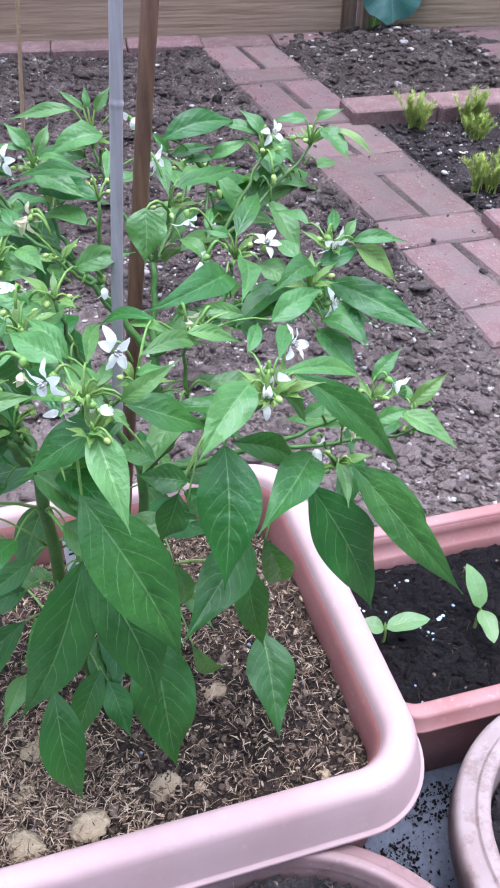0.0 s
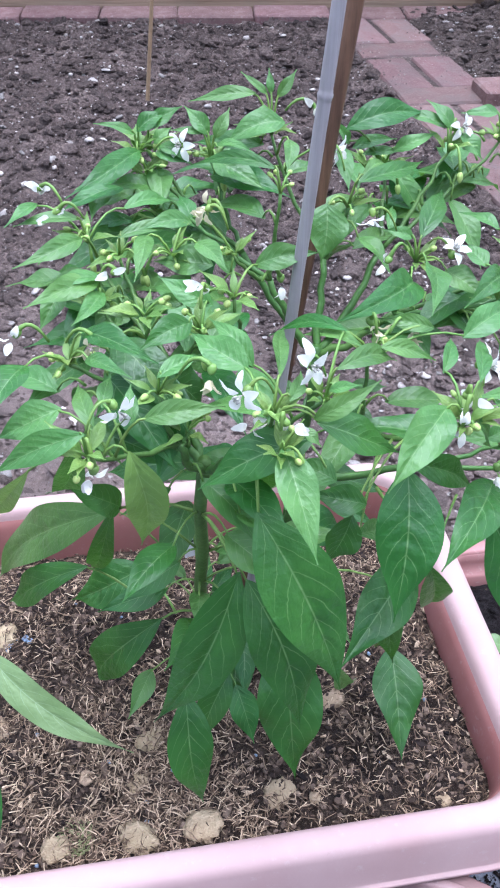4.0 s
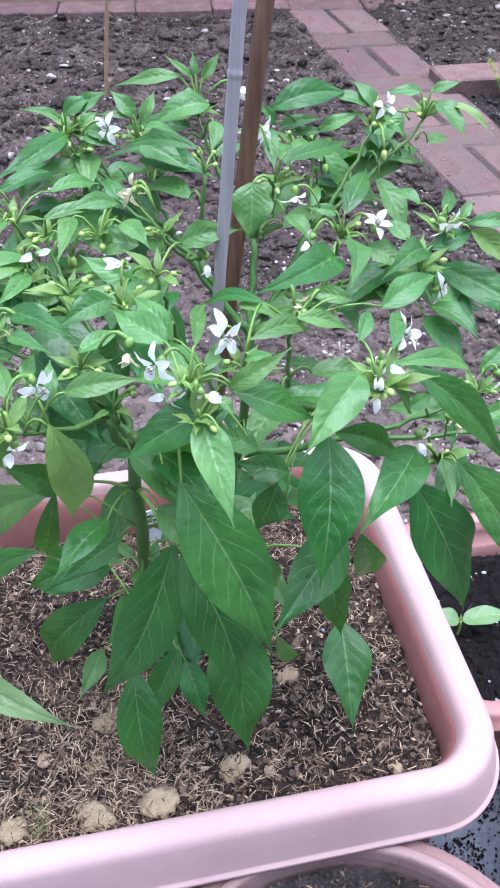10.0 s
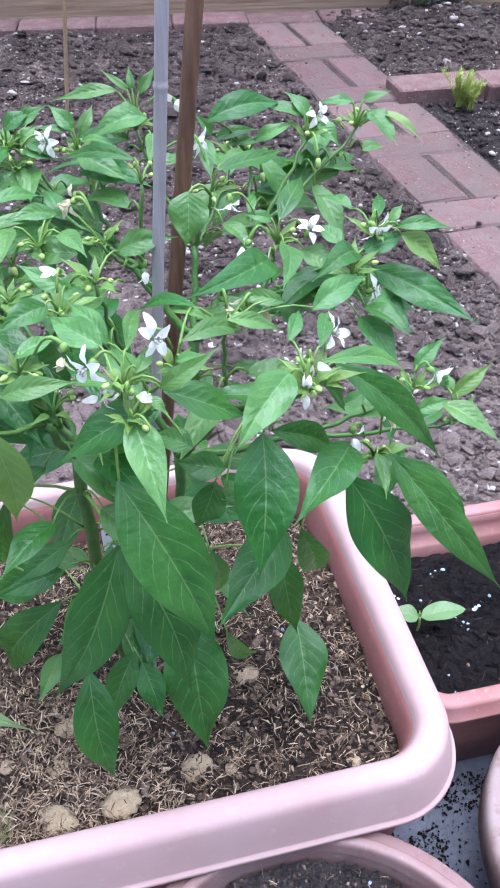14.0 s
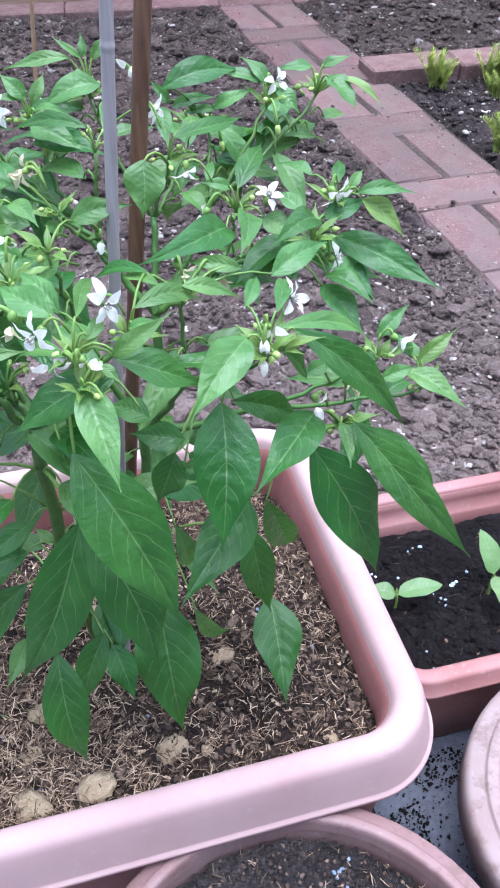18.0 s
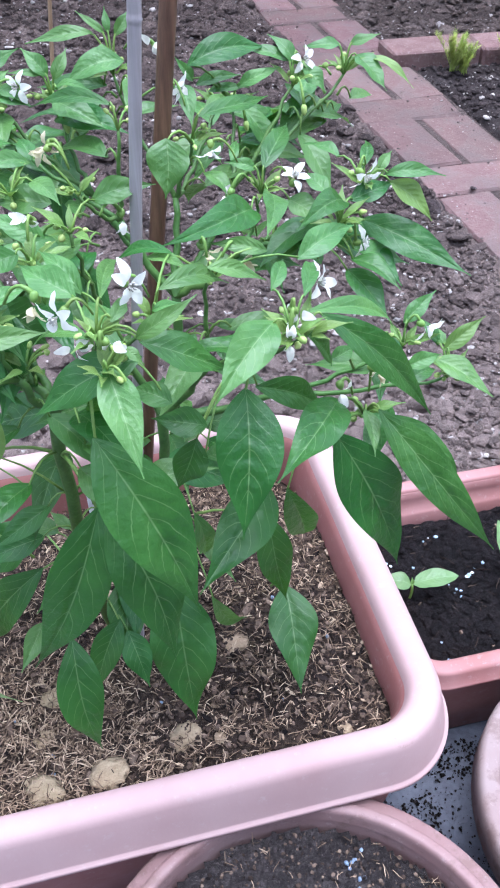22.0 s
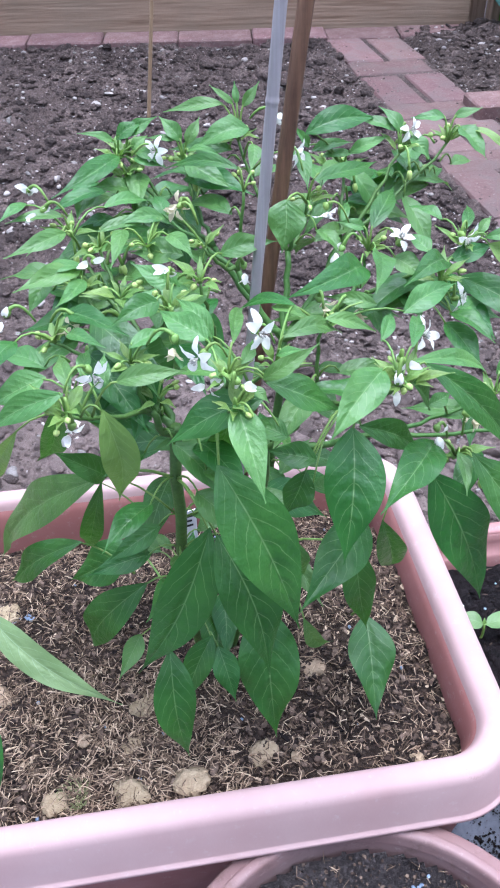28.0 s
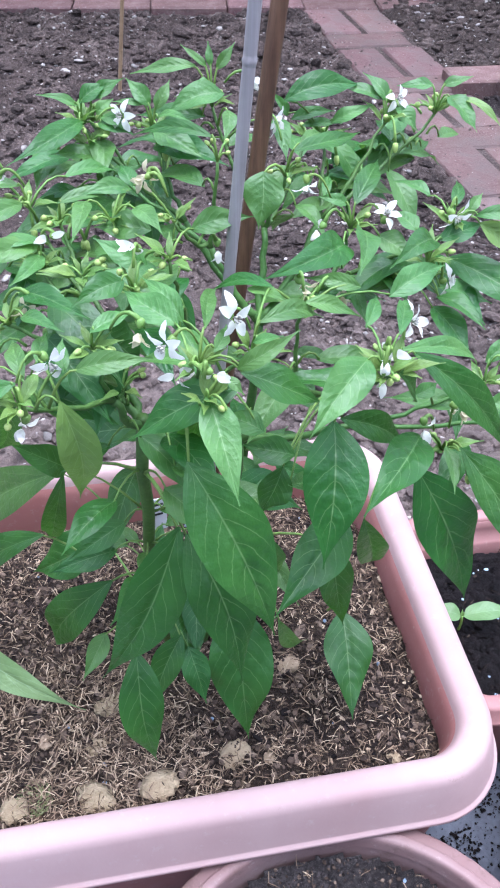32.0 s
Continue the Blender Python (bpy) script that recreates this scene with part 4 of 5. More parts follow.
    leaf(plant, (-0.507, -1.170, 0.486), (-0.477, -1.178, 0.485), 0.0082, MID)
    leaf(plant, (-0.505, -1.172, 0.483), (-0.483, -1.182, 0.463), 0.0130, YOUNG)
    leaf(plant, (-0.549, -1.264, 0.418), (-0.552, -1.287, 0.409), 0.0075, MID)
    leaf(plant, (-0.582, -1.263, 0.469), (-0.556, -1.236, 0.424), 0.0101, GREEN)
    leaf(plant, (-0.559, -1.242, 0.433), (-0.543, -1.233, 0.432), 0.0083, GREEN)
    leaf(plant, (-0.532, -1.190, 0.447), (-0.519, -1.220, 0.433), 0.0156, GREEN)
    leaf(plant, (-0.524, -1.182, 0.446), (-0.501, -1.186, 0.436), 0.0101, GREEN)
    leaf(plant, (-0.505, -1.244, 0.424), (-0.483, -1.269, 0.414), 0.0129, MID)
    leaf(plant, (-0.499, -1.242, 0.426), (-0.476, -1.237, 0.439), 0.0090, YOUNG)
    leaf(plant, (-0.519, -1.244, 0.422), (-0.500, -1.243, 0.425), 0.0086, MID)
    leaf(plant, (-0.498, -1.235, 0.424), (-0.502, -1.219, 0.431), 0.0064, GREEN)
    leaf(plant, (-0.511, -1.220, 0.430), (-0.491, -1.212, 0.441), 0.0088, MID)
    leaf(plant, (-0.495, -1.236, 0.424), (-0.496, -1.221, 0.426), 0.0058, GREEN)
    leaf(plant, (-0.610, -1.130, 0.500), (-0.615, -1.144, 0.475), 0.0215, MID)
    leaf(plant, (-0.654, -1.166, 0.490), (-0.624, -1.171, 0.497), 0.0124, MID)
    leaf(plant, (-0.679, -1.152, 0.497), (-0.669, -1.178, 0.496), 0.0096, MID)
    leaf(plant, (-0.678, -1.130, 0.496), (-0.705, -1.142, 0.500), 0.0094, MID)
    leaf(plant, (-0.587, -1.080, 0.516), (-0.538, -1.069, 0.518), 0.0164, GREEN)
    leaf(plant, (-0.591, -1.120, 0.505), (-0.543, -1.086, 0.498), 0.0110, GREEN)
    leaf(plant, (-0.566, -1.162, 0.480), (-0.583, -1.213, 0.485), 0.0122, MID)
    leaf(plant, (-0.578, -1.175, 0.479), (-0.635, -1.232, 0.500), 0.0170, GREEN)
    leaf(plant, (-0.564, -1.146, 0.485), (-0.537, -1.103, 0.489), 0.0124, GREEN)
    leaf(plant, (-0.567, -1.144, 0.485), (-0.583, -1.141, 0.489), 0.0071, GREEN)
    leaf(plant, (-0.578, -1.138, 0.485), (-0.569, -1.115, 0.488), 0.0053, GREEN)
    leaf(plant, (-0.571, -1.222, 0.478), (-0.537, -1.205, 0.481), 0.0134, GREEN)
    leaf(plant, (-0.532, -1.179, 0.479), (-0.569, -1.214, 0.488), 0.0131, GREEN)
    leaf(plant, (-0.524, -1.150, 0.488), (-0.536, -1.126, 0.487), 0.0079, MID)
    leaf(plant, (-0.539, -1.173, 0.482), (-0.546, -1.155, 0.485), 0.0104, MID)
    leaf(plant, (-0.528, -1.177, 0.478), (-0.500, -1.168, 0.480), 0.0112, GREEN)
    leaf(plant, (-0.593, -1.252, 0.484), (-0.580, -1.228, 0.483), 0.0070, GREEN)
    leaf(plant, (-0.583, -1.265, 0.488), (-0.562, -1.221, 0.475), 0.0075, MID)
    leaf(plant, (-0.585, -1.221, 0.484), (-0.611, -1.216, 0.489), 0.0080, MID)
    leaf(plant, (-0.641, -1.258, 0.497), (-0.607, -1.237, 0.481), 0.0092, MID)
    leaf(plant, (-0.654, -1.276, 0.489), (-0.630, -1.277, 0.505), 0.0079, MID)
    leaf(plant, (-0.653, -1.277, 0.488), (-0.617, -1.275, 0.465), 0.0156, GREEN)
    leaf(plant, (-0.600, -1.215, 0.484), (-0.586, -1.222, 0.482), 0.0066, MID)
    leaf(plant, (-0.618, -1.243, 0.494), (-0.592, -1.242, 0.483), 0.0079, GREEN)
    leaf(plant, (-0.631, -1.238, 0.500), (-0.654, -1.200, 0.474), 0.0071, GREEN)
    leaf(plant, (-0.639, -1.226, 0.493), (-0.627, -1.249, 0.499), 0.0081, GREEN)
    leaf(plant, (-0.645, -1.264, 0.492), (-0.634, -1.269, 0.497), 0.0050, MID)
    leaf(plant, (-0.664, -1.261, 0.499), (-0.649, -1.208, 0.483), 0.0067, MID)
    leaf(plant, (-0.662, -1.270, 0.494), (-0.654, -1.254, 0.495), 0.0059, MID)
    leaf(plant, (-0.659, -1.280, 0.489), (-0.653, -1.285, 0.483), 0.0048, MID)
    leaf(plant, (-0.519, -1.168, 0.490), (-0.506, -1.140, 0.491), 0.0068, GREEN)
    leaf(plant, (-0.510, -1.168, 0.487), (-0.500, -1.160, 0.493), 0.0057, GREEN)
    leaf(plant, (-0.556, -1.163, 0.476), (-0.540, -1.179, 0.469), 0.0134, GREEN)
    leaf(plant, (-0.582, -1.079, 0.505), (-0.554, -1.071, 0.505), 0.0083, MID)
    leaf(plant, (-0.574, -1.074, 0.499), (-0.551, -1.077, 0.500), 0.0071, GREEN)
    leaf(plant, (-0.558, -1.078, 0.501), (-0.534, -1.078, 0.510), 0.0090, GREEN)
    leaf(plant, (-0.633, -1.065, 0.532), (-0.668, -1.057, 0.527), 0.0085, MID)
    leaf(plant, (-0.625, -1.069, 0.523), (-0.636, -1.073, 0.524), 0.0073, MID)
    leaf(plant, (-0.622, -1.067, 0.530), (-0.611, -1.062, 0.542), 0.0062, MID)
    leaf(plant, (-0.627, -1.065, 0.531), (-0.640, -1.058, 0.541), 0.0045, MID)
    leaf(plant, (-0.625, -1.065, 0.531), (-0.625, -1.058, 0.542), 0.0043, MID)
    leaf(plant, (-0.691, -1.067, 0.518), (-0.672, -1.063, 0.527), 0.0090, GREEN)
    leaf(plant, (-0.660, -1.073, 0.515), (-0.671, -1.063, 0.527), 0.0093, MID)
    leaf(plant, (-0.657, -1.076, 0.514), (-0.648, -1.069, 0.527), 0.0077, GREEN)
    leaf(plant, (-0.663, -1.073, 0.516), (-0.680, -1.071, 0.518), 0.0042, MID)
    leaf(plant, (-0.620, -1.078, 0.521), (-0.653, -1.080, 0.513), 0.0158, GREEN)
    leaf(plant, (-0.658, -1.080, 0.511), (-0.641, -1.102, 0.516), 0.0059, MID)
    leaf(plant, (-0.634, -1.122, 0.516), (-0.672, -1.088, 0.506), 0.0081, GREEN)
    leaf(plant, (-0.660, -1.079, 0.495), (-0.625, -1.117, 0.498), 0.0181, GREEN)
    leaf(plant, (-0.694, -1.071, 0.496), (-0.688, -1.102, 0.488), 0.0150, GREEN)
    leaf(plant, (-0.619, -1.086, 0.515), (-0.626, -1.109, 0.508), 0.0084, GREEN)
    leaf(plant, (-0.687, -1.076, 0.512), (-0.671, -1.088, 0.506), 0.0077, MID)
    leaf(plant, (-0.526, -1.080, 0.511), (-0.537, -1.064, 0.523), 0.0083, GREEN)
    leaf(plant, (-0.528, -1.077, 0.512), (-0.553, -1.066, 0.517), 0.0096, GREEN)
    leaf(plant, (-0.521, -1.081, 0.510), (-0.511, -1.093, 0.499), 0.0109, MID)
    leaf(plant, (-0.497, -1.074, 0.517), (-0.517, -1.068, 0.516), 0.0084, MID)
    leaf(plant, (-0.492, -1.075, 0.517), (-0.475, -1.077, 0.522), 0.0071, MID)
    leaf(plant, (-0.490, -1.080, 0.513), (-0.479, -1.102, 0.500), 0.0142, MID)
    leaf(plant, (-0.484, -1.083, 0.512), (-0.463, -1.103, 0.500), 0.0065, YOUNG)
    leaf(plant, (-0.520, -1.079, 0.504), (-0.511, -1.082, 0.501), 0.0078, GREEN)
    leaf(plant, (-0.591, -1.076, 0.505), (-0.592, -1.110, 0.495), 0.0111, GREEN)
    leaf(plant, (-0.583, -1.076, 0.506), (-0.592, -1.074, 0.519), 0.0082, GREEN)
    leaf(plant, (-0.585, -1.108, 0.503), (-0.563, -1.084, 0.497), 0.0068, GREEN)
    # young-leaf colour used here to lighten a leaf that hangs in shade
    leaf(plant, (-0.723, -1.271, 0.480), (-0.722, -1.262, 0.416), 0.0173, YOUNG, 0.02, (0.0, -0.8, 0.6))
    leaf(plant, (-0.738, -1.270, 0.490), (-0.774, -1.265, 0.471), 0.0117, MID)
    leaf(plant, (-0.762, -1.258, 0.464), (-0.797, -1.160, 0.359), 0.0111, YOUNG)
    leaf(plant, (-0.732, -1.202, 0.377), (-0.826, -1.081, 0.192), 0.0306, MID)
    leaf(plant, (-0.756, -1.136, 0.257), (-0.821, -1.091, 0.176), 0.0251, GREEN)
    leaf(plant, (-0.734, -1.162, 0.337), (-0.756, -1.107, 0.220), 0.0156, GREEN)
    leaf(plant, (-0.742, -1.261, 0.479), (-0.763, -1.211, 0.404), 0.0123, GREEN)
    leaf(plant, (-0.729, -1.200, 0.376), (-0.755, -1.209, 0.408), 0.0166, GREEN)
    leaf(plant, (-0.760, -1.214, 0.482), (-0.775, -1.242, 0.480), 0.0134, GREEN)
    leaf(plant, (-0.747, -1.237, 0.476), (-0.775, -1.236, 0.463), 0.0152, GREEN)
    leaf(plant, (-0.736, -1.200, 0.486), (-0.707, -1.236, 0.492), 0.0111, GREEN)
    leaf(plant, (-0.735, -1.219, 0.486), (-0.718, -1.243, 0.492), 0.0071, MID)
    leaf(plant, (-0.735, -1.267, 0.489), (-0.739, -1.237, 0.487), 0.0074, MID)
    leaf(plant, (-0.726, -1.165, 0.489), (-0.759, -1.190, 0.494), 0.0118, MID)
    leaf(plant, (-0.724, -1.165, 0.490), (-0.749, -1.178, 0.495), 0.0079, MID)
    leaf(plant, (-0.743, -1.165, 0.488), (-0.755, -1.182, 0.476), 0.0109, GREEN)
    leaf(plant, (-0.725, -1.170, 0.486), (-0.740, -1.196, 0.487), 0.0087, MID)
    leaf(plant, (-0.702, -1.145, 0.499), (-0.711, -1.182, 0.497), 0.0092, MID)
    leaf(plant, (-0.731, -1.151, 0.503), (-0.762, -1.172, 0.503), 0.0095, MID)
    leaf(plant, (-0.732, -1.143, 0.498), (-0.752, -1.160, 0.497), 0.0096, GREEN)
    leaf(plant, (-0.715, -1.145, 0.499), (-0.681, -1.131, 0.497), 0.0079, MID)
    leaf(plant, (-0.691, -1.217, 0.497), (-0.714, -1.230, 0.495), 0.0119, GREEN)
    leaf(plant, (-0.708, -1.238, 0.487), (-0.688, -1.227, 0.488), 0.0077, MID)
    leaf(plant, (-0.716, -1.261, 0.486), (-0.685, -1.263, 0.489), 0.0099, MID)
    leaf(plant, (-0.671, -1.276, 0.492), (-0.694, -1.233, 0.461), 0.0077, MID)
    leaf(plant, (-0.679, -1.198, 0.492), (-0.701, -1.187, 0.502), 0.0112, MID)
    leaf(plant, (-0.690, -1.192, 0.490), (-0.707, -1.188, 0.490), 0.0073, GREEN)
    leaf(plant, (-0.672, -1.242, 0.489), (-0.692, -1.219, 0.494), 0.0140, MID)
    leaf(plant, (-0.669, -1.238, 0.487), (-0.683, -1.212, 0.495), 0.0097, MID)
    leaf(plant, (-0.679, -1.173, 0.481), (-0.692, -1.202, 0.467), 0.0243, GREEN)
    leaf(plant, (-0.705, -1.213, 0.470), (-0.686, -1.210, 0.445), 0.0227, GREEN)
    leaf(plant, (-0.714, -1.156, 0.474), (-0.732, -1.176, 0.465), 0.0180, GREEN)
    leaf(plant, (-0.672, -1.157, 0.487), (-0.699, -1.147, 0.486), 0.0160, GREEN)
    leaf(plant, (-0.731, -1.242, 0.478), (-0.726, -1.224, 0.480), 0.0066, MID)
    leaf(plant, (-0.720, -1.262, 0.486), (-0.719, -1.247, 0.492), 0.0061, MID)
    leaf(plant, (-0.698, -1.069, 0.516), (-0.719, -1.069, 0.523), 0.0056, MID)
    leaf(plant, (-0.697, -1.068, 0.517), (-0.680, -1.063, 0.525), 0.0094, GREEN)
    leaf(plant, (-0.697, -1.077, 0.511), (-0.737, -1.122, 0.509), 0.0130, GREEN)
    leaf(plant, (-0.691, -1.087, 0.494), (-0.716, -1.089, 0.499), 0.0118, GREEN)
    leaf(plant, (-0.698, -1.082, 0.507), (-0.732, -1.094, 0.500), 0.0073, MID)
    leaf(plant, (-0.688, -1.076, 0.500), (-0.690, -1.104, 0.491), 0.0137, GREEN)
    leaf(plant, (-0.731, -1.134, 0.504), (-0.762, -1.134, 0.503), 0.0073, MID)
    leaf(plant, (-0.750, -1.125, 0.509), (-0.765, -1.144, 0.508), 0.0064, MID)
    leaf(plant, (-0.710, -1.117, 0.499), (-0.680, -1.098, 0.491), 0.0090, GREEN)
    leaf(plant, (-0.689, -1.075, 0.513), (-0.679, -1.070, 0.519), 0.0065, GREEN)
    leaf(plant, (-0.689, -1.079, 0.510), (-0.672, -1.087, 0.506), 0.0093, MID)
    leaf(plant, (-0.660, -1.087, 0.508), (-0.637, -1.110, 0.500), 0.0154, GREEN)
    leaf(plant, (-0.677, -1.123, 0.494), (-0.681, -1.105, 0.498), 0.0092, GREEN)
    leaf(plant, (-0.666, -1.266, 0.472), (-0.672, -1.214, 0.404), 0.0148, GREEN)
    leaf(plant, (-0.642, -1.276, 0.454), (-0.657, -1.263, 0.455), 0.0116, GREEN)
    leaf(plant, (-0.628, -1.277, 0.439), (-0.650, -1.267, 0.440), 0.0131, GREEN)


def pepper_tips(plant):
    shoot_tip(plant, (-0.625, -1.069, 0.523))
    shoot_tip(plant, (-0.659, -1.074, 0.513))
    shoot_tip(plant, (-0.633, -1.126, 0.517))
    shoot_tip(plant, (-0.657, -1.131, 0.488))
    shoot_tip(plant, (-0.667, -1.184, 0.497))
    shoot_tip(plant, (-0.668, -1.282, 0.491))
    shoot_tip(plant, (-0.644, -1.257, 0.493))
    shoot_tip(plant, (-0.566, -1.061, 0.496))
    shoot_tip(plant, (-0.528, -1.084, 0.513))
    shoot_tip(plant, (-0.495, -1.077, 0.514))
    shoot_tip(plant, (-0.565, -1.147, 0.484))
    shoot_tip(plant, (-0.535, -1.182, 0.481))
    shoot_tip(plant, (-0.589, -1.270, 0.484))
    shoot_tip(plant, (-0.539, -1.245, 0.408))
    shoot_tip(plant, (-0.496, -1.246, 0.424))
    shoot_tip(plant, (-0.738, -1.270, 0.490))
    shoot_tip(plant, (-0.743, -1.202, 0.483))
    shoot_tip(plant, (-0.726, -1.163, 0.487))
    shoot_tip(plant, (-0.692, -1.067, 0.518))
    shoot_tip(plant, (-0.708, -1.235, 0.488))
    shoot_tip(plant, (-0.668, -1.269, 0.498))
    shoot_tip(plant, (-0.594, -1.116, 0.502))
    shoot_tip(plant, (-0.614, -1.227, 0.489))
    shoot_tip(plant, (-0.560, -1.073, 0.501))
    shoot_tip(plant, (-0.583, -1.268, 0.482))
    shoot_tip(plant, (-0.517, -1.167, 0.491))
    shoot_tip(plant, (-0.686, -1.209, 0.498))
    shoot_tip(plant, (-0.697, -1.068, 0.517))
    shoot_tip(plant, (-0.694, -1.078, 0.510))
    shoot_tip(plant, (-0.729, -1.134, 0.504))
    shoot_tip(plant, (-0.697, -1.233, 0.463))
    shoot_tip(plant, (-0.513, -1.226, 0.432))
    shoot_tip(plant, (-0.690, -1.147, 0.499))
    shoot_tip(plant, (-0.708, -1.191, 0.497))
    shoot_tip(plant, (-0.715, -1.143, 0.499))


def pepper_flowers(plant):
    blossom(plant, (-0.653, -1.264, 0.505), "open", (0.35, -0.75, 0.1))
    blossom(plant, (-0.681, -1.273, 0.502), "open", (-0.7, -0.4, -0.25))
    blossom(plant, (-0.689, -1.252, 0.495), "faded", (-0.3, -0.6, -0.6))
    blossom(plant, (-0.504, -1.231, 0.434), "open", (0.5, -0.55, -0.2))
    blossom(plant, (-0.571, -1.248, 0.482), "open", (0.5, -0.6, 0.1))
    blossom(plant, (-0.522, -1.082, 0.514), "open", (0.3, -0.6, 0.3))
    blossom(plant, (-0.676, -1.084, 0.515), "open", (-0.5, -0.5, 0.5))
    blossom(plant, (-0.669, -1.119, 0.498), "faded", (-0.7, -0.5, -0.3))
    blossom(plant, (-0.604, -1.074, 0.527), "bud", (-0.4, -0.3, 0.6))
    blossom(plant, (-0.596, -1.094, 0.512), "open", (0.5, -0.4, -0.2))
    blossom(plant, (-0.591, -1.146, 0.498), "open", (-0.2, -0.5, -0.7))
    blossom(plant, (-0.553, -1.163, 0.487), "open", (0, -0.35, 0.8))
    blossom(plant, (-0.520, -1.174, 0.489), "open", (0.5, -0.6, -0.3))
    blossom(plant, (-0.521, -1.182, 0.457), "open", (0.5, -0.5, 0.4))
    blossom(plant, (-0.586, -1.157, 0.479), "bud", (-0.8, -0.5, -0.3))
    blossom(plant, (-0.614, -1.224, 0.490), "faded", (0.3, -0.5, -0.4))
    blossom(plant, (-0.594, -1.217, 0.480), "faded", (0.2, -0.6, -0.5))
    blossom(plant, (-0.561, -1.262, 0.430), "bud", (0, -0.35, -0.9))
    blossom(plant, (-0.538, -1.250, 0.427), "faded", (0.5, -0.5, -0.5))
    blossom(plant, (-0.744, -1.134, 0.507), "bud", (-0.8, -0.4, -0.3))
    blossom(plant, (-0.764, -1.205, 0.489), "bud", (-0.7, -0.3, -0.6))
    blossom(plant, (-0.725, -1.262, 0.492), "open", (0.5, -0.6, -0.5))
    blossom(plant, (-0.721, -1.168, 0.494), "bud", (-0.6, -0.5, 0.1))
    blossom(plant, (-0.685, -1.202, 0.504), "bud", (-0.5, -0.5, 0.4))
    blossom(plant, (-0.671, -1.124, 0.498), "faded", (-0.5, -0.5, -0.2))
    blossom(plant, (-0.733, -1.210, 0.485), "faded", (-0.4, -0.4, -0.5))
    blossom(plant, (-0.749, -1.118, 0.514), "bud", (0, -0.4, 0.3))
    blossom(plant, (-0.641, -1.167, 0.479), "bud", (0, -0.5, -0.5))
    blossom(plant, (-0.738, -1.275, 0.473), "bud", (-0.4, -0.2, -0.9))
    blossom(plant, (-0.676, -1.264, 0.462), "bud", (-0.2, -0.3, -0.9))
    blossom(plant, (-0.677, -1.271, 0.486), "bud", (-0.9, -0.3, 0.1))
    blossom(plant, (-0.664, -1.282, 0.493), "bud", (0.6, -0.5, 0.1))
    blossom(plant, (-0.587, -1.271, 0.485), "bud", (0.5, -0.5, 0.1))
    blossom(plant, (-0.592, -1.275, 0.474), "bud", (0, -0.4, -0.8))


pepper = thing("pepper_plant", "bushy chilli pepper plant in full white flower in a trough", "plant", at=(0, 0, 0))
FOOT = Vector((-0.668, -1.155, 0.125))
FORK_L, FORK_R, FORK_B = Vector((-0.689, -1.229, 0.430)), Vector((-0.634, -1.190, 0.378)), Vector((-0.612, -1.140, 0.420))


def stem_between(name, a, b, r0, r1, lift, mat=STEM, n=9):
    pts = bend(a, b, lift, n, 0.0014, leaf_rng)
    HUBS.extend(pts)
    bm = bmesh.new()
    tube(bm, pts, [r0 + (r1 - r0) * i / (n - 1) for i in range(n)], 8)
    return part(name, bm, mat, pepper)


stem_between("stem", FOOT + Vector((-0.006, -0.008, -0.01)), FORK_L, 0.0043, 0.0032, (-0.006, -0.004, 0))
stem_between("stem", FOOT + Vector((0.012, 0.0, -0.01)), FORK_R, 0.0039, 0.003, (0.006, 0.0, 0))
stem_between("stem", FOOT + Vector((0.02, 0.022, -0.01)), FORK_B, 0.0037, 0.0028, (0.01, 0.006, 0))
TIPS = []


def note_tip(plant, p):
    TIPS.append(Vector(p))


shoot_now, shoot_tip = shoot_tip, note_tip
pepper_tips(pepper)
shoot_tip = shoot_now
for fork in (FORK_L, FORK_R, FORK_B):
    flat = lambda v: Vector((v.x, v.y, 0))
    mine = [p for p in TIPS if min((FORK_L, FORK_R, FORK_B), key=lambda f: (flat(f) - flat(p)).length) is fork]
    mine.sort(key=lambda p: math.atan2(p.y - fork.y, p.x - fork.x))
    for k in range(0, len(mine), 3):
        few = mine[k:k + 3]
        knee = fork.lerp(sum(few, Vector()) / len(few), 0.5) + Vector((0, 0, -0.006))
        stem_between("branch", fork - Vector((0, 0, 0.006)), knee, 0.0025, 0.0017, (0, 0, -0.004), STEM)
        for p in few:
            stem_between("branch", knee, p - Vector((0, 0, 0.012)), 0.0015, 0.0008, (0, 0, -0.003), STEM)
pepper_leaves(pepper)
pepper_tips(pepper)
pepper_flowers(pepper)
# leaves in the shade of the crown
shade_rng = random.Random(21)
for k in range(80):
    t = TIPS[k % len(TIPS)]
    a = Vector((t.x + shade_rng.uniform(-0.02, 0.02), t.y + shade_rng.uniform(-0.01, 0.035), t.z - shade_rng.uniform(0.015, 0.06)))
    ang = shade_rng.uniform(0, 6.28)
    ln = shade_rng.uniform(0.035, 0.06)
    d = Vector((math.cos(ang), math.sin(ang) * 0.8 + 0.15, shade_rng.uniform(-0.7, 0.15))).normalized()
    if hides_canes(a, a + d * ln * 0.5, a + d * ln) or (a.y < -1.205 and a.z < 0.465):
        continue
    leaf(pepper, a, a + d * ln, ln * 0.38, GREEN, 0.02, (0, -0.25, 1))

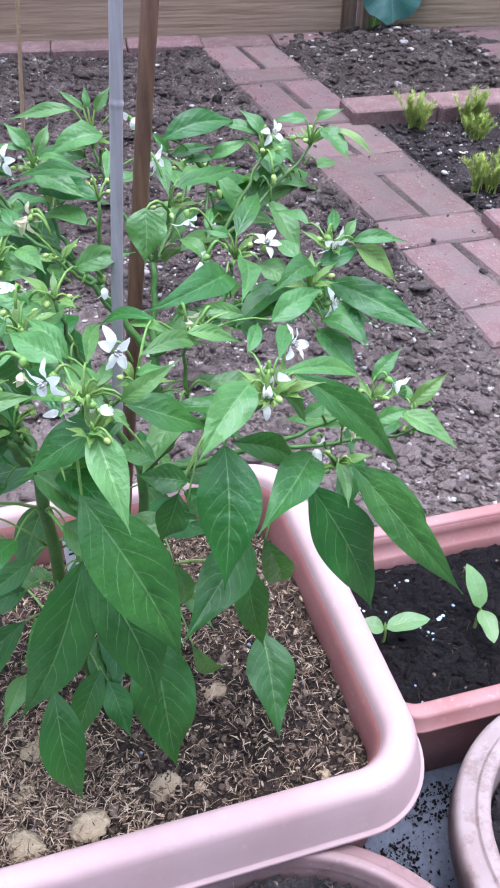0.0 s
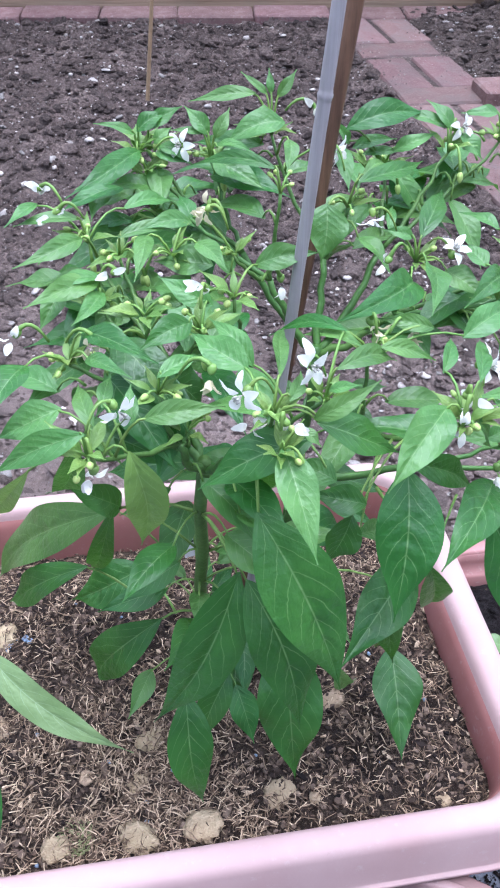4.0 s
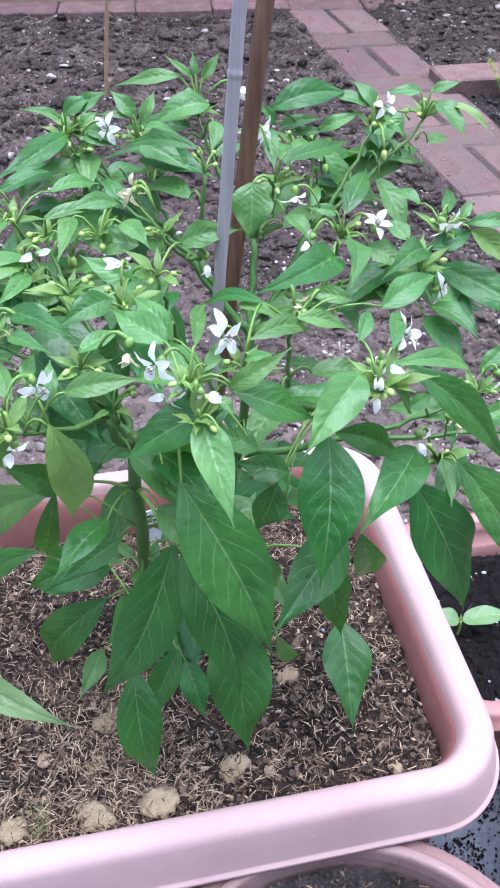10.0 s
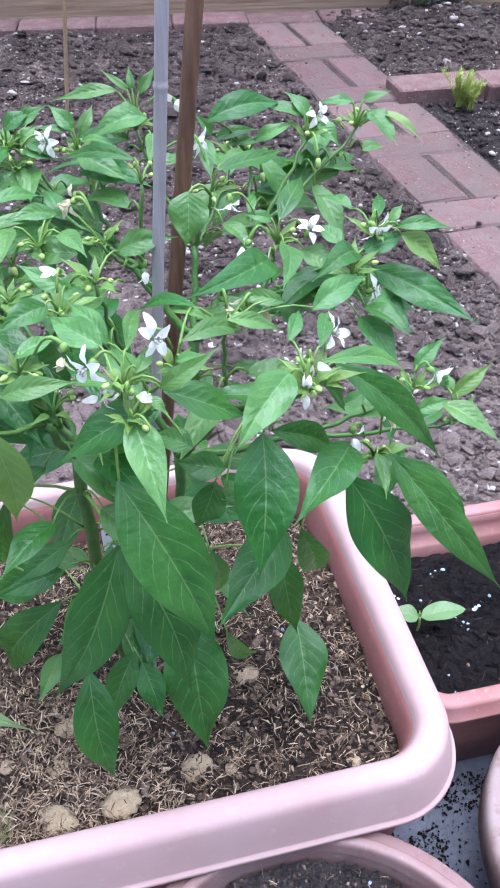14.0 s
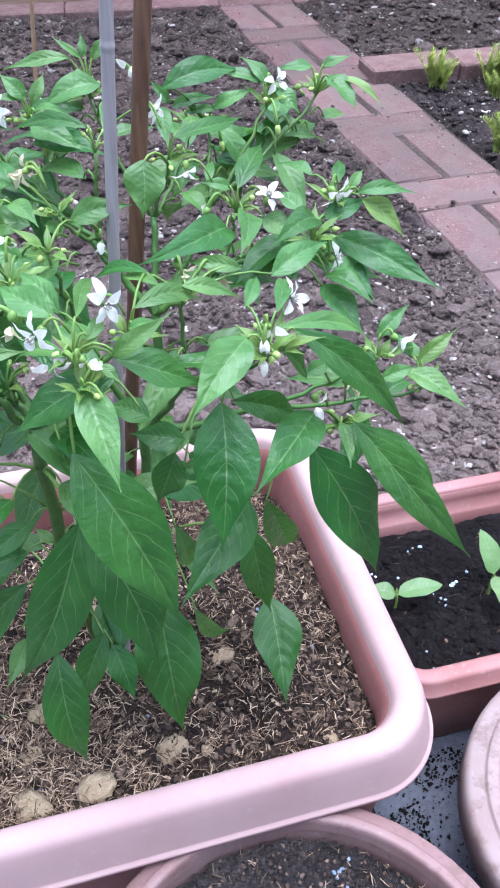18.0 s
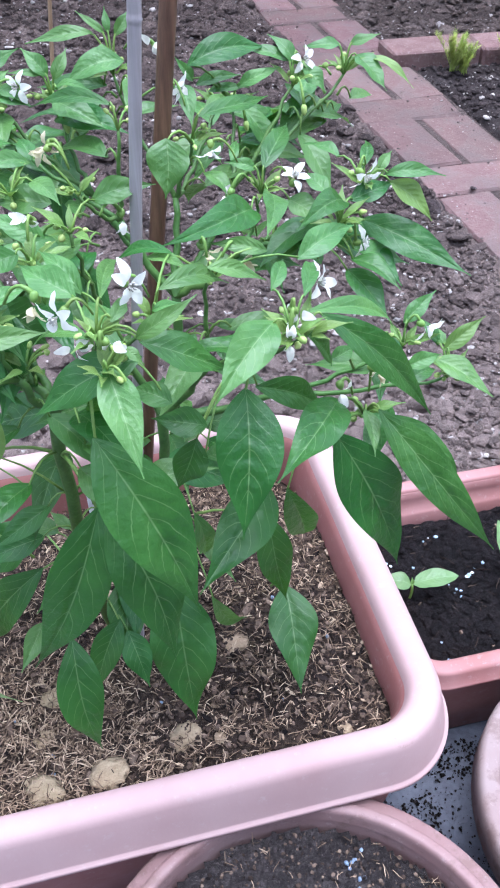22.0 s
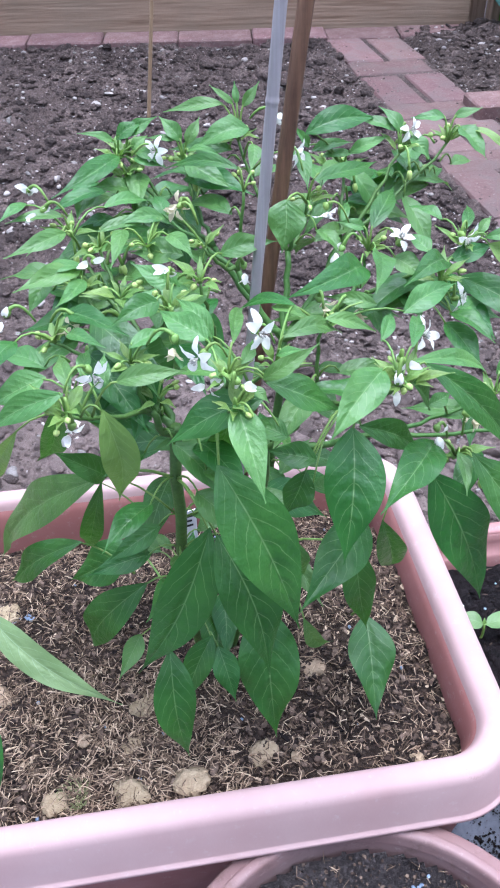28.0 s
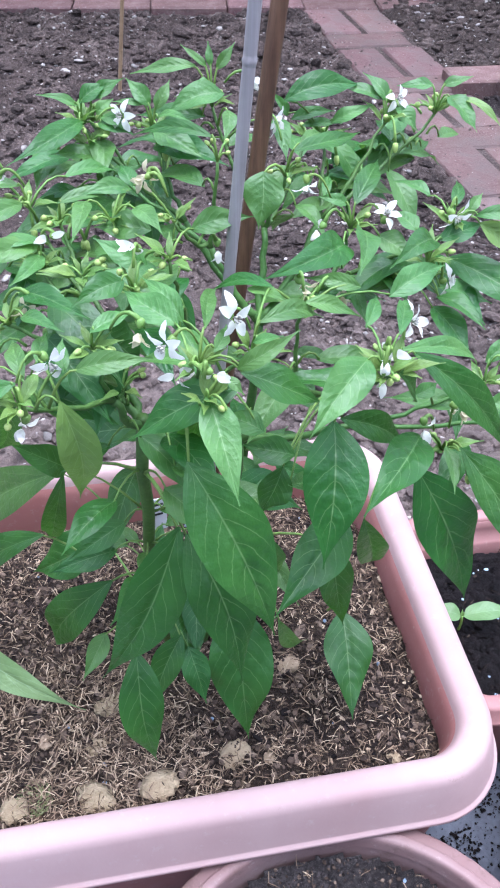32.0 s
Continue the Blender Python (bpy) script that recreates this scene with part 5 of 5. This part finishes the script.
# side shoots in the middle of the bush
for k in range(60):
    h = HUBS[shade_rng.randrange(27)]
    if h.z < 0.27:
        continue
    ang = shade_rng.uniform(0, 6.28)
    out = Vector((math.cos(ang), math.sin(ang), shade_rng.uniform(-0.2, 0.6)))
    a = h + out * shade_rng.uniform(0.006, 0.034)
    ln = shade_rng.uniform(0.02, 0.05)
    d = Vector((math.cos(ang + shade_rng.uniform(-0.8, 0.8)), math.sin(ang), shade_rng.uniform(-0.6, 0.4))).normalized()
    if hides_canes(a, a + d * ln):
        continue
    leaf(pepper, a, a + d * ln, ln * shade_rng.uniform(0.31, 0.4), GREEN if k % 3 else MID, 0.03, (0, -0.4, 1))

# low leaves round the foot of the stems
for k in range(5):
    z = shade_rng.uniform(0.2, 0.36)
    ang = shade_rng.uniform(0, 6.28)
    a = Vector((-0.662 + 0.028 * math.cos(ang), -1.165 + 0.028 * math.sin(ang), z))
    ln = shade_rng.uniform(0.035, 0.065)
    d = Vector((math.cos(ang), math.sin(ang), shade_rng.uniform(-1.0, -0.2))).normalized()
    leaf(pepper, a, a + d * ln, ln * 0.46, GREEN, 0.03)

# the neighbour whose long leaf reaches in over the mulch
neighbour = thing("pepper_plant", "young pepper plant with a long drooping pale leaf", "plant")
bm = bmesh.new()
tube(bm, bend((-0.868, -1.165, 0.12), (-0.862, -1.16, 0.34), (0.004, 0, 0), 8), [0.004, 0.004, 0.0036, 0.0034, 0.003, 0.0028, 0.0025, 0.002], 8)
part("stem", bm, STEM, neighbour)
HUBS[:] = [Vector((-0.865, -1.163, z)) for z in (0.2, 0.24, 0.28, 0.32)]
leaf(neighbour, (-0.814, -1.21, 0.286), (-0.739, -1.266, 0.246), 0.0195, PALE_LEAF, 0.06, (-0.15, -0.5, 0.8))
leaf(neighbour, (-0.824, -1.246, 0.245), (-0.83, -1.283, 0.168), 0.026, GREEN, 0.06)
leaf(neighbour, (-0.87, -1.13, 0.32), (-0.94, -1.1, 0.3), 0.035, GREEN, 0.03)
leaf(neighbour, (-0.86, -1.15, 0.34), (-0.88, -1.22, 0.36), 0.03, YOUNG, 0.03)

# ---- seedlings ----


def seedling(x, y, z, tall, spread, size, turn, label, lesser=0.8, droop=None):
    rng = random.Random(int(x * -1000))
    ob = thing("cucumber_seedling", label, "seedling", "seedlings in the trough", at=(x, y, z), turn=turn)
    top = Vector((0.002, -0.001, tall))
    bm = bmesh.new()
    tube(bm, bend((0, 0, -0.01), top, (0.002, 0, 0), 7), [0.0016, 0.0015, 0.0014, 0.0013, 0.0013, 0.0013, 0.0012], 8)
    part("stem", bm, TWIG, ob)
    for s in (-1, 1):
        bm = bmesh.new()
        d = Vector((s, 0.12, spread if s > 0 or droop is None else droop)).normalized()
        blade(bm, top + d * 0.001, top + d * size * (1.0 if s > 0 else lesser), size * (0.46 if s > 0 else 0.4), (0, -0.1, 1), rng, arch=0.002, fold=0.2, ns=10, nw=3, blunt=True)
        part("cotyledon", bm, SEEDLING, ob)
    bm = bmesh.new()
    blade(bm, top, top + Vector((0, 0.004, 0.005)), 0.004, (0, -1, 0.5), rng, fold=0.4, ns=5, nw=2)
    part("leaf", bm, YOUNG, ob)


seedling(-0.416, -1.137, 0.044, 0.026, 0.1, 0.043, -14, "small cucumber seedling with two seed leaves spread flat", 0.6)
seedling(-0.322, -1.15, 0.044, 0.03, 0.9, 0.044, 88, "upright cucumber seedling with two pale seed leaves", 0.8, -0.15)

# ---- squash at the fence, carrot tops ----
squash = thing("squash_plant", "squash plant with large blue-green leaves before the fence", "plant", at=(0.54, 0.93, 0))
for i, (dx, dy, top, size, ang) in enumerate(((0.02, -0.02, 0.2, 0.2, -90), (0.1, 0.03, 0.2, 0.15, -20), (-0.02, 0.07, 0.26, 0.15, 120))):
    bm = bmesh.new()
    stalk_top = Vector((dx, dy, top))
    tube(bm, bend((0, 0, -0.02), stalk_top, (0.01, 0.01, 0.01), 7), [0.008, 0.007, 0.006, 0.006, 0.005, 0.005, 0.004], 8, 1)
    d = Vector((math.cos(radians(ang)), math.sin(radians(ang)), -1.7 if i == 0 else -0.75)).normalized()
    uvs = bm.loops.layers.uv.verify()
    ey = d.cross(Vector((0, 0, 1))).normalized()
    ez = ey.cross(d)
    grid = []
    for r in range(7):
        row = []
        for k in range(33):
            a = math.tau * k / 32
            rad = size * 0.5 * (r / 6) * (1 + 0.07 * math.sin(5 * a) + 0.04 * math.sin(9 * a + i)) * (1 - 0.28 * max(0.0, math.cos(a - math.pi)) ** 6)
            q = stalk_top + d * (size * 0.32 + rad * math.cos(a)) + ey * rad * math.sin(a) + ez * (-0.2 * rad * rad / size + 0.012 * math.sin(5 * a) * r / 6)
            row.append((bm.verts.new(q), (0.5 + 0.5 * math.cos(a) * r / 6, 0.5 + 0.5 * math.sin(a) * r / 6)))
        grid.append(row)
    for p, q in zip(grid, grid[1:]):
        for k in range(32):
            quad = (p[k], p[k + 1], q[k + 1], q[k])
            f = bm.faces.new([x[0] for x in quad])
            for loop, x in zip(f.loops, quad):
                loop[uvs].uv = x[1]
    part("leaf", bm, (BLUE_LEAF, TWIG), squash)
bm = bmesh.new()
bmesh.ops.create_cube(bm, size=1.0)
for v in bm.verts:
    v.co = Vector((v.co.x * 0.03 + 0.52, v.co.y * 0.03 + 0.95, v.co.z * 0.5 + 0.2))
bmesh.ops.bevel(bm, geom=bm.edges[:], offset=0.003, segments=1, affect="EDGES")
solo("stake", bm, BOARD_WOOD, "square wooden stake beside the squash plant", "stake", smooth=False)


def carrot(x, y, size, seed):
    rng = random.Random(seed)
    ob = thing("carrot_top", "feathery light green carrot top in the dark bed", "plant", "carrot tops", at=(x, y, -0.014))
    for k in range(rng.choice((15, 16, 18))):
        a = rng.uniform(0, 6.28)
        lean = rng.uniform(0.1, 0.75)
        d = Vector((math.cos(a) * lean, math.sin(a) * lean, 1)).normalized()
        ln = size * rng.uniform(0.6, 1.05)
        bm = bmesh.new()
        root = Vector((rng.gauss(0, 0.006), rng.gauss(0, 0.006), 0))
        pts = bend(root, root + d * ln, Vector((0, 0, 0.12 * ln)), 6)
        tube(bm, pts, [0.0011, 0.001, 0.0009, 0.0008, 0.0007, 0.0005], 4)
        for i in range(170):
            s = rng.uniform(0.15, 1.0)
            p = Vector(pts[min(5, int(s * 5))]).lerp(Vector(pts[min(5, int(s * 5) + 1)]), s * 5 % 1)
            e = Vector((rng.uniform(-1, 1), rng.uniform(-1, 1), rng.uniform(0.1, 1.3))).normalized() * size * rng.uniform(0.09, 0.21)
            w = e.cross(Vector((0.3, 0.2, 1))).normalized() * rng.uniform(0.0003, 0.0007)
            vs = [bm.verts.new(q) for q in (p, p + e * 0.5 + w, p + e, p + e * 0.5 - w)]
            bm.faces.new(vs)
        part("frond", bm, FROND, ob, smooth=False)
    return ob


for x, y, s, k in ((0.305, 0.2, 0.075, 1), (0.322, 0.185, 0.055, 8), (0.452, 0.208, 0.075, 2), (0.47, 0.196, 0.055, 10), (0.415, 0.105, 0.05, 3), (0.44, 0.11, 0.045, 9), (0.272, -0.15, 0.062, 4), (0.302, -0.165, 0.066, 5), (0.335, -0.17, 0.06, 6), (0.6, 0.1, 0.055, 7)):
    carrot(x, y, s * 1.25, k)

# ---- loose bits on the soils ----
bit_rng = random.Random(31)


def spots(n, place, size, flat=(0.5, 0.9), tilt=0.5, power=1.0):
    out = []
    for _ in range(n):
        x, y, z = place()
        s = size[0] + (size[1] - size[0]) * bit_rng.random() ** power
        out.append(((x, y, z), (s * bit_rng.uniform(0.7, 1.3), s * bit_rng.uniform(0.7, 1.3), s * bit_rng.uniform(*flat)), bit_rng.uniform(0, 6.28), bit_rng.uniform(-tilt, tilt)))
    return out


def over_bed():
    while True:
        x, y = bit_rng.uniform(-1.5, -0.012), bit_rng.uniform(-0.98, 1.12)
        if y < edging_front(x) - 0.005:
            return x, y, rough_ground(x, y) + 0.001


def over_mound():
    x, y = bit_rng.uniform(0.23, 0.8), bit_rng.uniform(0.35, 0.98)
    return x, y, mound(x, y)


def over_carrots():
    x, y = bit_rng.uniform(0.23, 0.9), bit_rng.uniform(-0.29, 0.235)
    return x, y, rough_ground(x, y, -0.009, 0.7)


def in_a(x0=-0.515, x1=-0.004, y0=0.004, y1=0.29):
    x, y = bit_rng.uniform(x0, x1), bit_rng.uniform(y0, y1)
    p = pose(*A_AT, 0, 0, A_TURN) @ Vector((x, y, fill_a(x, y)))
    return tuple(p)


def in_b():
    x, y = bit_rng.uniform(-0.5, -0.015), bit_rng.uniform(0.014, 0.171)
    return tuple(pose(*B_AT, 0, 0, B_TURN) @ Vector((x, y, fill_b(x, y))))


def in_pot(cx, cy, r, z, seed):
    a, q = bit_rng.uniform(0, 6.28), r * math.sqrt(bit_rng.random())
    x, y = q * math.cos(a), q * math.sin(a)
    return cx + x, cy + y, pot_level(x, y, z, seed) + 0.0005


scatter("soil_clods", spots(13000, over_bed, (0.0018, 0.017), power=3.6), LUMP_SHAPES, EARTH, "crumbly clods of grey-brown soil on the bed", "soil")
scatter("soil_crumbs", spots(38000, over_bed, (0.001, 0.0044), power=2.2), CRUMB_SHAPES, EARTH, "fine crumbs of grey-brown soil on the bed", "soil")
scatter("grit", spots(9000, over_bed, (0.0008, 0.0034), power=2.3), CRUMB_SHAPES, PEBBLE, "fine pale grit strewn through the bed", "grit")
near_bed = lambda: (lambda x, y: (x, y, rough_ground(x, y) + 0.001))(bit_rng.uniform(-0.5, -0.01), bit_rng.uniform(-0.98, -0.25))
scatter("soil_crumbs", spots(9000, near_bed, (0.0012, 0.007), power=2.4), LUMP_SHAPES, EARTH, "loose crumbs of soil at the near end of the bed", "soil")
scatter("grit", spots(1500, near_bed, (0.001, 0.0045), power=2.2), LUMP_SHAPES, PEBBLE, "pale grit and small stones at the near end of the bed", "grit")
on_path = lambda: (lambda x: (x, bit_rng.uniform(-1.1, 0.9), 0.0008))(0.225 * (0.5 + 0.5 * math.copysign(abs(bit_rng.uniform(-1, 1)) ** 0.4, bit_rng.uniform(-1, 1))))
scatter("soil_crumbs", spots(600, on_path, (0.0006, 0.003), power=3), LUMP_SHAPES, EARTH, "crumbs of soil kicked onto the brick path", "soil")
scatter("grit", spots(220, on_path, (0.0006, 0.0022), power=2), CRUMB_SHAPES, PEBBLE, "pale grit on the brick path", "grit")
scatter("soil_clods", spots(3500, over_mound, (0.0018, 0.015), power=3.4), LUMP_SHAPES, HEAP_EARTH, "crumbly clods of soil on the mound", "soil")
scatter("soil_clods", spots(2500, over_carrots, (0.001, 0.009), power=3), LUMP_SHAPES, DARK_EARTH, "fine dark clods among the carrots", "soil")
scatter("pebbles", spots(1000, over_bed, (0.002, 0.01), power=2.4), LUMP_SHAPES, PEBBLE, "small pale stones strewn over the bed", "stones", True)
scatter("grit", spots(1600, over_mound, (0.0008, 0.0035), power=2.5), CRUMB_SHAPES, PEBBLE, "fine pale grit on the mound", "grit")
scatter("grit", spots(700, over_carrots, (0.0008, 0.003), power=2.5), CRUMB_SHAPES, PEBBLE, "fine pale grit among the carrots", "grit")
scatter("pebbles", spots(190, over_mound, (0.002, 0.011), power=2), LUMP_SHAPES, PEBBLE, "small pale stones on the mound", "stones", True)
scatter("pebbles", spots(150, over_carrots, (0.002, 0.008), power=2), LUMP_SHAPES, PEBBLE, "small pale stones among the carrots", "stones", True)


def fibres(n, place, length, width):
    out = []
    for _ in range(n):
        x, y, z = place()
        if noise.noise(Vector((x, y, 0.7)) * 42) < -0.04 and bit_rng.random() < 0.55:  # bare dark patches
            continue
        ln = bit_rng.uniform(*length)
        w = bit_rng.uniform(*width)
        out.append(((x, y, z + 0.001 + bit_rng.random() ** 2 * 0.004), (ln, w, w * 0.6), bit_rng.uniform(0, 6.28), bit_rng.gauss(0, 0.25)))
    return out


scatter("bark_chips", [(p, (s[0] * 1.5, s[1] * 0.7, s[2]), a, b) for p, s, a, b in spots(230, in_a, (0.004, 0.011), (0.1, 0.22), 0.45, 2)], [FLAKE], BARK, "larger brown bark chips lying on the mulch", "bark")
scatter("wood_flakes", [(p, (s[0] * 1.6, s[1] * 0.6, s[2]), a, b) for p, s, a, b in spots(3600, in_a, (0.001, 0.005), (0.12, 0.3), 0.5, 2.6)], [FLAKE], STRAW, "pale flakes of chopped wood on the compost", "wood flakes")
strands("straw", fibres(12500, in_a, (0.002, 0.0105), (0.00025, 0.0008)), STRAW, "chopped straw and wood fibre on the compost", "straw")
strands("straw", fibres(8500, in_a, (0.0015, 0.008), (0.0003, 0.0009)), BROWN_STRAW, "short brown wood fibres in the mulch", "straw")
strands("straw", fibres(5600, lambda: in_a(-0.515, -0.17, 0.006, 0.12), (0.003, 0.011), (0.0003, 0.0009)), STRAW, "loose pale straw lying in patches on the mulch", "straw")
scatter("bark_bits", spots(15000, in_a, (0.0007, 0.0056), (0.18, 0.4), 0.7, 2.2), [FLAKE], BARK, "brown bark crumbs on the compost", "bark")
strands("straw", fibres(520, in_b, (0.004, 0.018), (0.0003, 0.0007)), BARK, "dark root fibres in the black compost", "straw")
scatter("bark_bits", spots(1500, in_b, (0.0008, 0.0045), (0.2, 0.4), 0.7, 2.2), [FLAKE], BARK, "brown bark crumbs in the black compost", "bark")
scatter("soil_crumbs", spots(6500, in_b, (0.0012, 0.0075), power=2.2), LUMP_SHAPES, PEAT, "crumbs of black compost", "soil")
pot_a = lambda: in_pot(-0.613, -1.44, 0.121, 0.09, 7.0)
pot_b = lambda: in_pot(-0.336, -1.372, 0.09, 0.06, 9.0)
scatter("bark_bits", spots(4200, pot_a, (0.0006, 0.0034), (0.2, 0.5), 0.6, 2.0), [FLAKE], BARK, "brown bark crumbs in the round pot", "bark")
scatter("soil_crumbs", spots(2600, pot_a, (0.0008, 0.0035), power=2), CRUMB_SHAPES, POT_EARTH, "grey compost crumbs in the round pot", "soil")
strands("straw", fibres(420, pot_a, (0.003, 0.009), (0.0003, 0.0006)), STRAW, "bits of straw in the round pot", "straw")
scatter("soil_crumbs", spots(500, pot_b, (0.001, 0.004), power=2), LUMP_SHAPES, PEAT, "compost crumbs in the chalky pot", "soil", True)


def slab_dirt():
    while True:
        x, y = bit_rng.uniform(-0.5, -0.36), bit_rng.uniform(-1.42, -1.24)
        if noise.noise(Vector((x, y, 0)) * 22) > 0.06 or bit_rng.random() < 0.22:
            return x, y, -0.0385


scatter("spilt_soil", spots(3800, slab_dirt, (0.0002, 0.0016), (0.12, 0.3), power=2.6), CRUMB_SHAPES, PEAT, "spilt black compost on the grey slab", "soil")


def single(name, label, category, group, at, size, mat, flat=0.7, seed=0, detail=2):
    bm = bmesh.new()
    lump(bm, (0, 0, 0), size, random.Random(seed), flat, detail=detail)
    ob = solo(name, bm, mat, label, category, group)
    ob.matrix_world = pose(*at)
    return ob


# pale chunks of wood lying on the mulch
for i, (x, y, s) in enumerate(((-0.745, -1.266, 0.011), (-0.702, -1.268, 0.0105), (-0.648, -1.253, 0.011), (-0.73, -1.196, 0.0105), (-0.798, -1.263, 0.0115), (-0.776, -1.219, 0.006), (-0.595, -1.193, 0.009), (-0.539, -1.279, 0.0055), (-0.678, -1.124, 0.008), (-0.742, -1.228, 0.007), (-0.624, -1.262, 0.005), (-0.84, -1.17, 0.012), (-0.835, -1.09, 0.011))):
    p = pose(*A_AT, 0, 0, A_TURN).inverted() @ Vector((x, y, 0))
    single("wood_chunk", "pale tan corky wood chunk on the straw mulch", "wood chunk", "wood chunks on the mulch", (x, y, fill_a(p.x, p.y) + 0.0006), s, CORKY, 0.24, i + 40, 3)
tuft = bmesh.new()
tuft_rng = random.Random(77)
for k in range(170):
    a, q = tuft_rng.uniform(0, 6.28), 0.011 * math.sqrt(tuft_rng.random())
    root = Vector((-0.785 + q * math.cos(a), -1.258 + q * math.sin(a), 0.131))
    tip = root + Vector((math.cos(a + 1) * 0.003, math.sin(a + 1) * 0.003, tuft_rng.uniform(0.002, 0.006)))
    tube(tuft, bend(root, tip, (0.001, 0, 0), 3), [0.0005, 0.0004, 0.0002], 4)
solo("moss_tuft", tuft, MOSS, "pale green tuft of moss on the mulch", "moss", smooth=False)
for i in range(48):
    at = in_a() if i < 26 else tuple(Vector(at) + Vector((bit_rng.gauss(0, 0.003), bit_rng.gauss(0, 0.003), 0)))
    single("fertiliser_pellet", "small blue-grey fertiliser pellet on the mulch", "pellet", "fertiliser pellets", (at[0], at[1], at[2] + 0.001), bit_rng.uniform(0.0012, 0.0021), PELLET, 0.8, i, 1)
for i in range(58):
    at = in_b()
    if i >= 24:
        cx, cy = ((-0.366, -1.073), (-0.399, -1.185), (-0.345, -1.129), (-0.368, -1.14), (-0.42, -1.09), (-0.33, -1.12))[i % 6]
        q = pose(*B_AT, 0, 0, B_TURN).inverted() @ Vector((cx + bit_rng.gauss(0, 0.006), cy + bit_rng.gauss(0, 0.005), 0))
        at = pose(*B_AT, 0, 0, B_TURN) @ Vector((q.x, min(max(q.y, 0.014), 0.171), fill_b(q.x, q.y)))
    single("fertiliser_pellet", "small pale fertiliser pellet on the black compost", "pellet", "fertiliser pellets", (at[0], at[1], at[2] + 0.001), bit_rng.uniform(0.0013, 0.0024), ICE_PELLET if i % 4 else WHITE_BIT, 0.8, i + 100, 1)
for i in range(9):
    x, y = 0.057 + bit_rng.gauss(0, 0.006), 0.082 + bit_rng.gauss(0, 0.005)
    at = (-0.613 + x, -1.44 + y, pot_level(x, y, 0.09, 7.0) + 0.001)
    single("fertiliser_pellet", "small blue-grey fertiliser pellet in the round pot", "pellet", "fertiliser pellets", at, bit_rng.uniform(0.001, 0.002), PELLET, 0.8, i + 200, 1)

# a clod on the edge of the path
single("soil_clod", "fist-sized dark clod beside the brick path", "soil", "", (-0.02, -0.372, -0.008), 0.024, DARK_EARTH, 0.7, 301)
single("soil_clod", "small dark crumb of soil on a brick", "soil", "", (0.072, -0.345, 0.003), 0.006, DARK_EARTH, 0.7, 302)
single("soil_clod", "small dark crumb of soil on a brick", "soil", "", (0.1, -0.47, 0.003), 0.006, DARK_EARTH, 0.7, 303)

# label stuck into the trough behind the stems
tag = thing("plant_label", "white plastic plant label with worn black writing", "label", at=(-0.671, -1.024, 0.118), turn=8)
bm = bmesh.new()
bmesh.ops.create_cube(bm, size=1.0)
for v in bm.verts:
    v.co = Vector((v.co.x * 0.019, v.co.y * 0.0012, (v.co.z + 0.5) * 0.04))
bmesh.ops.bevel(bm, geom=bm.edges[:], offset=0.0004, segments=1, affect="EDGES")
part("card", bm, TAG, tag, smooth=False)
for i, (z, w) in enumerate(((0.033, 0.013), (0.027, 0.01), (0.021, 0.012))):
    bm = bmesh.new()
    bmesh.ops.create_cube(bm, size=1.0)
    for v in bm.verts:
        v.co = Vector((v.co.x * w, v.co.y * 0.0006 - 0.0008, v.co.z * 0.0022 + z))
    part("writing", bm, INK, tag, smooth=False)
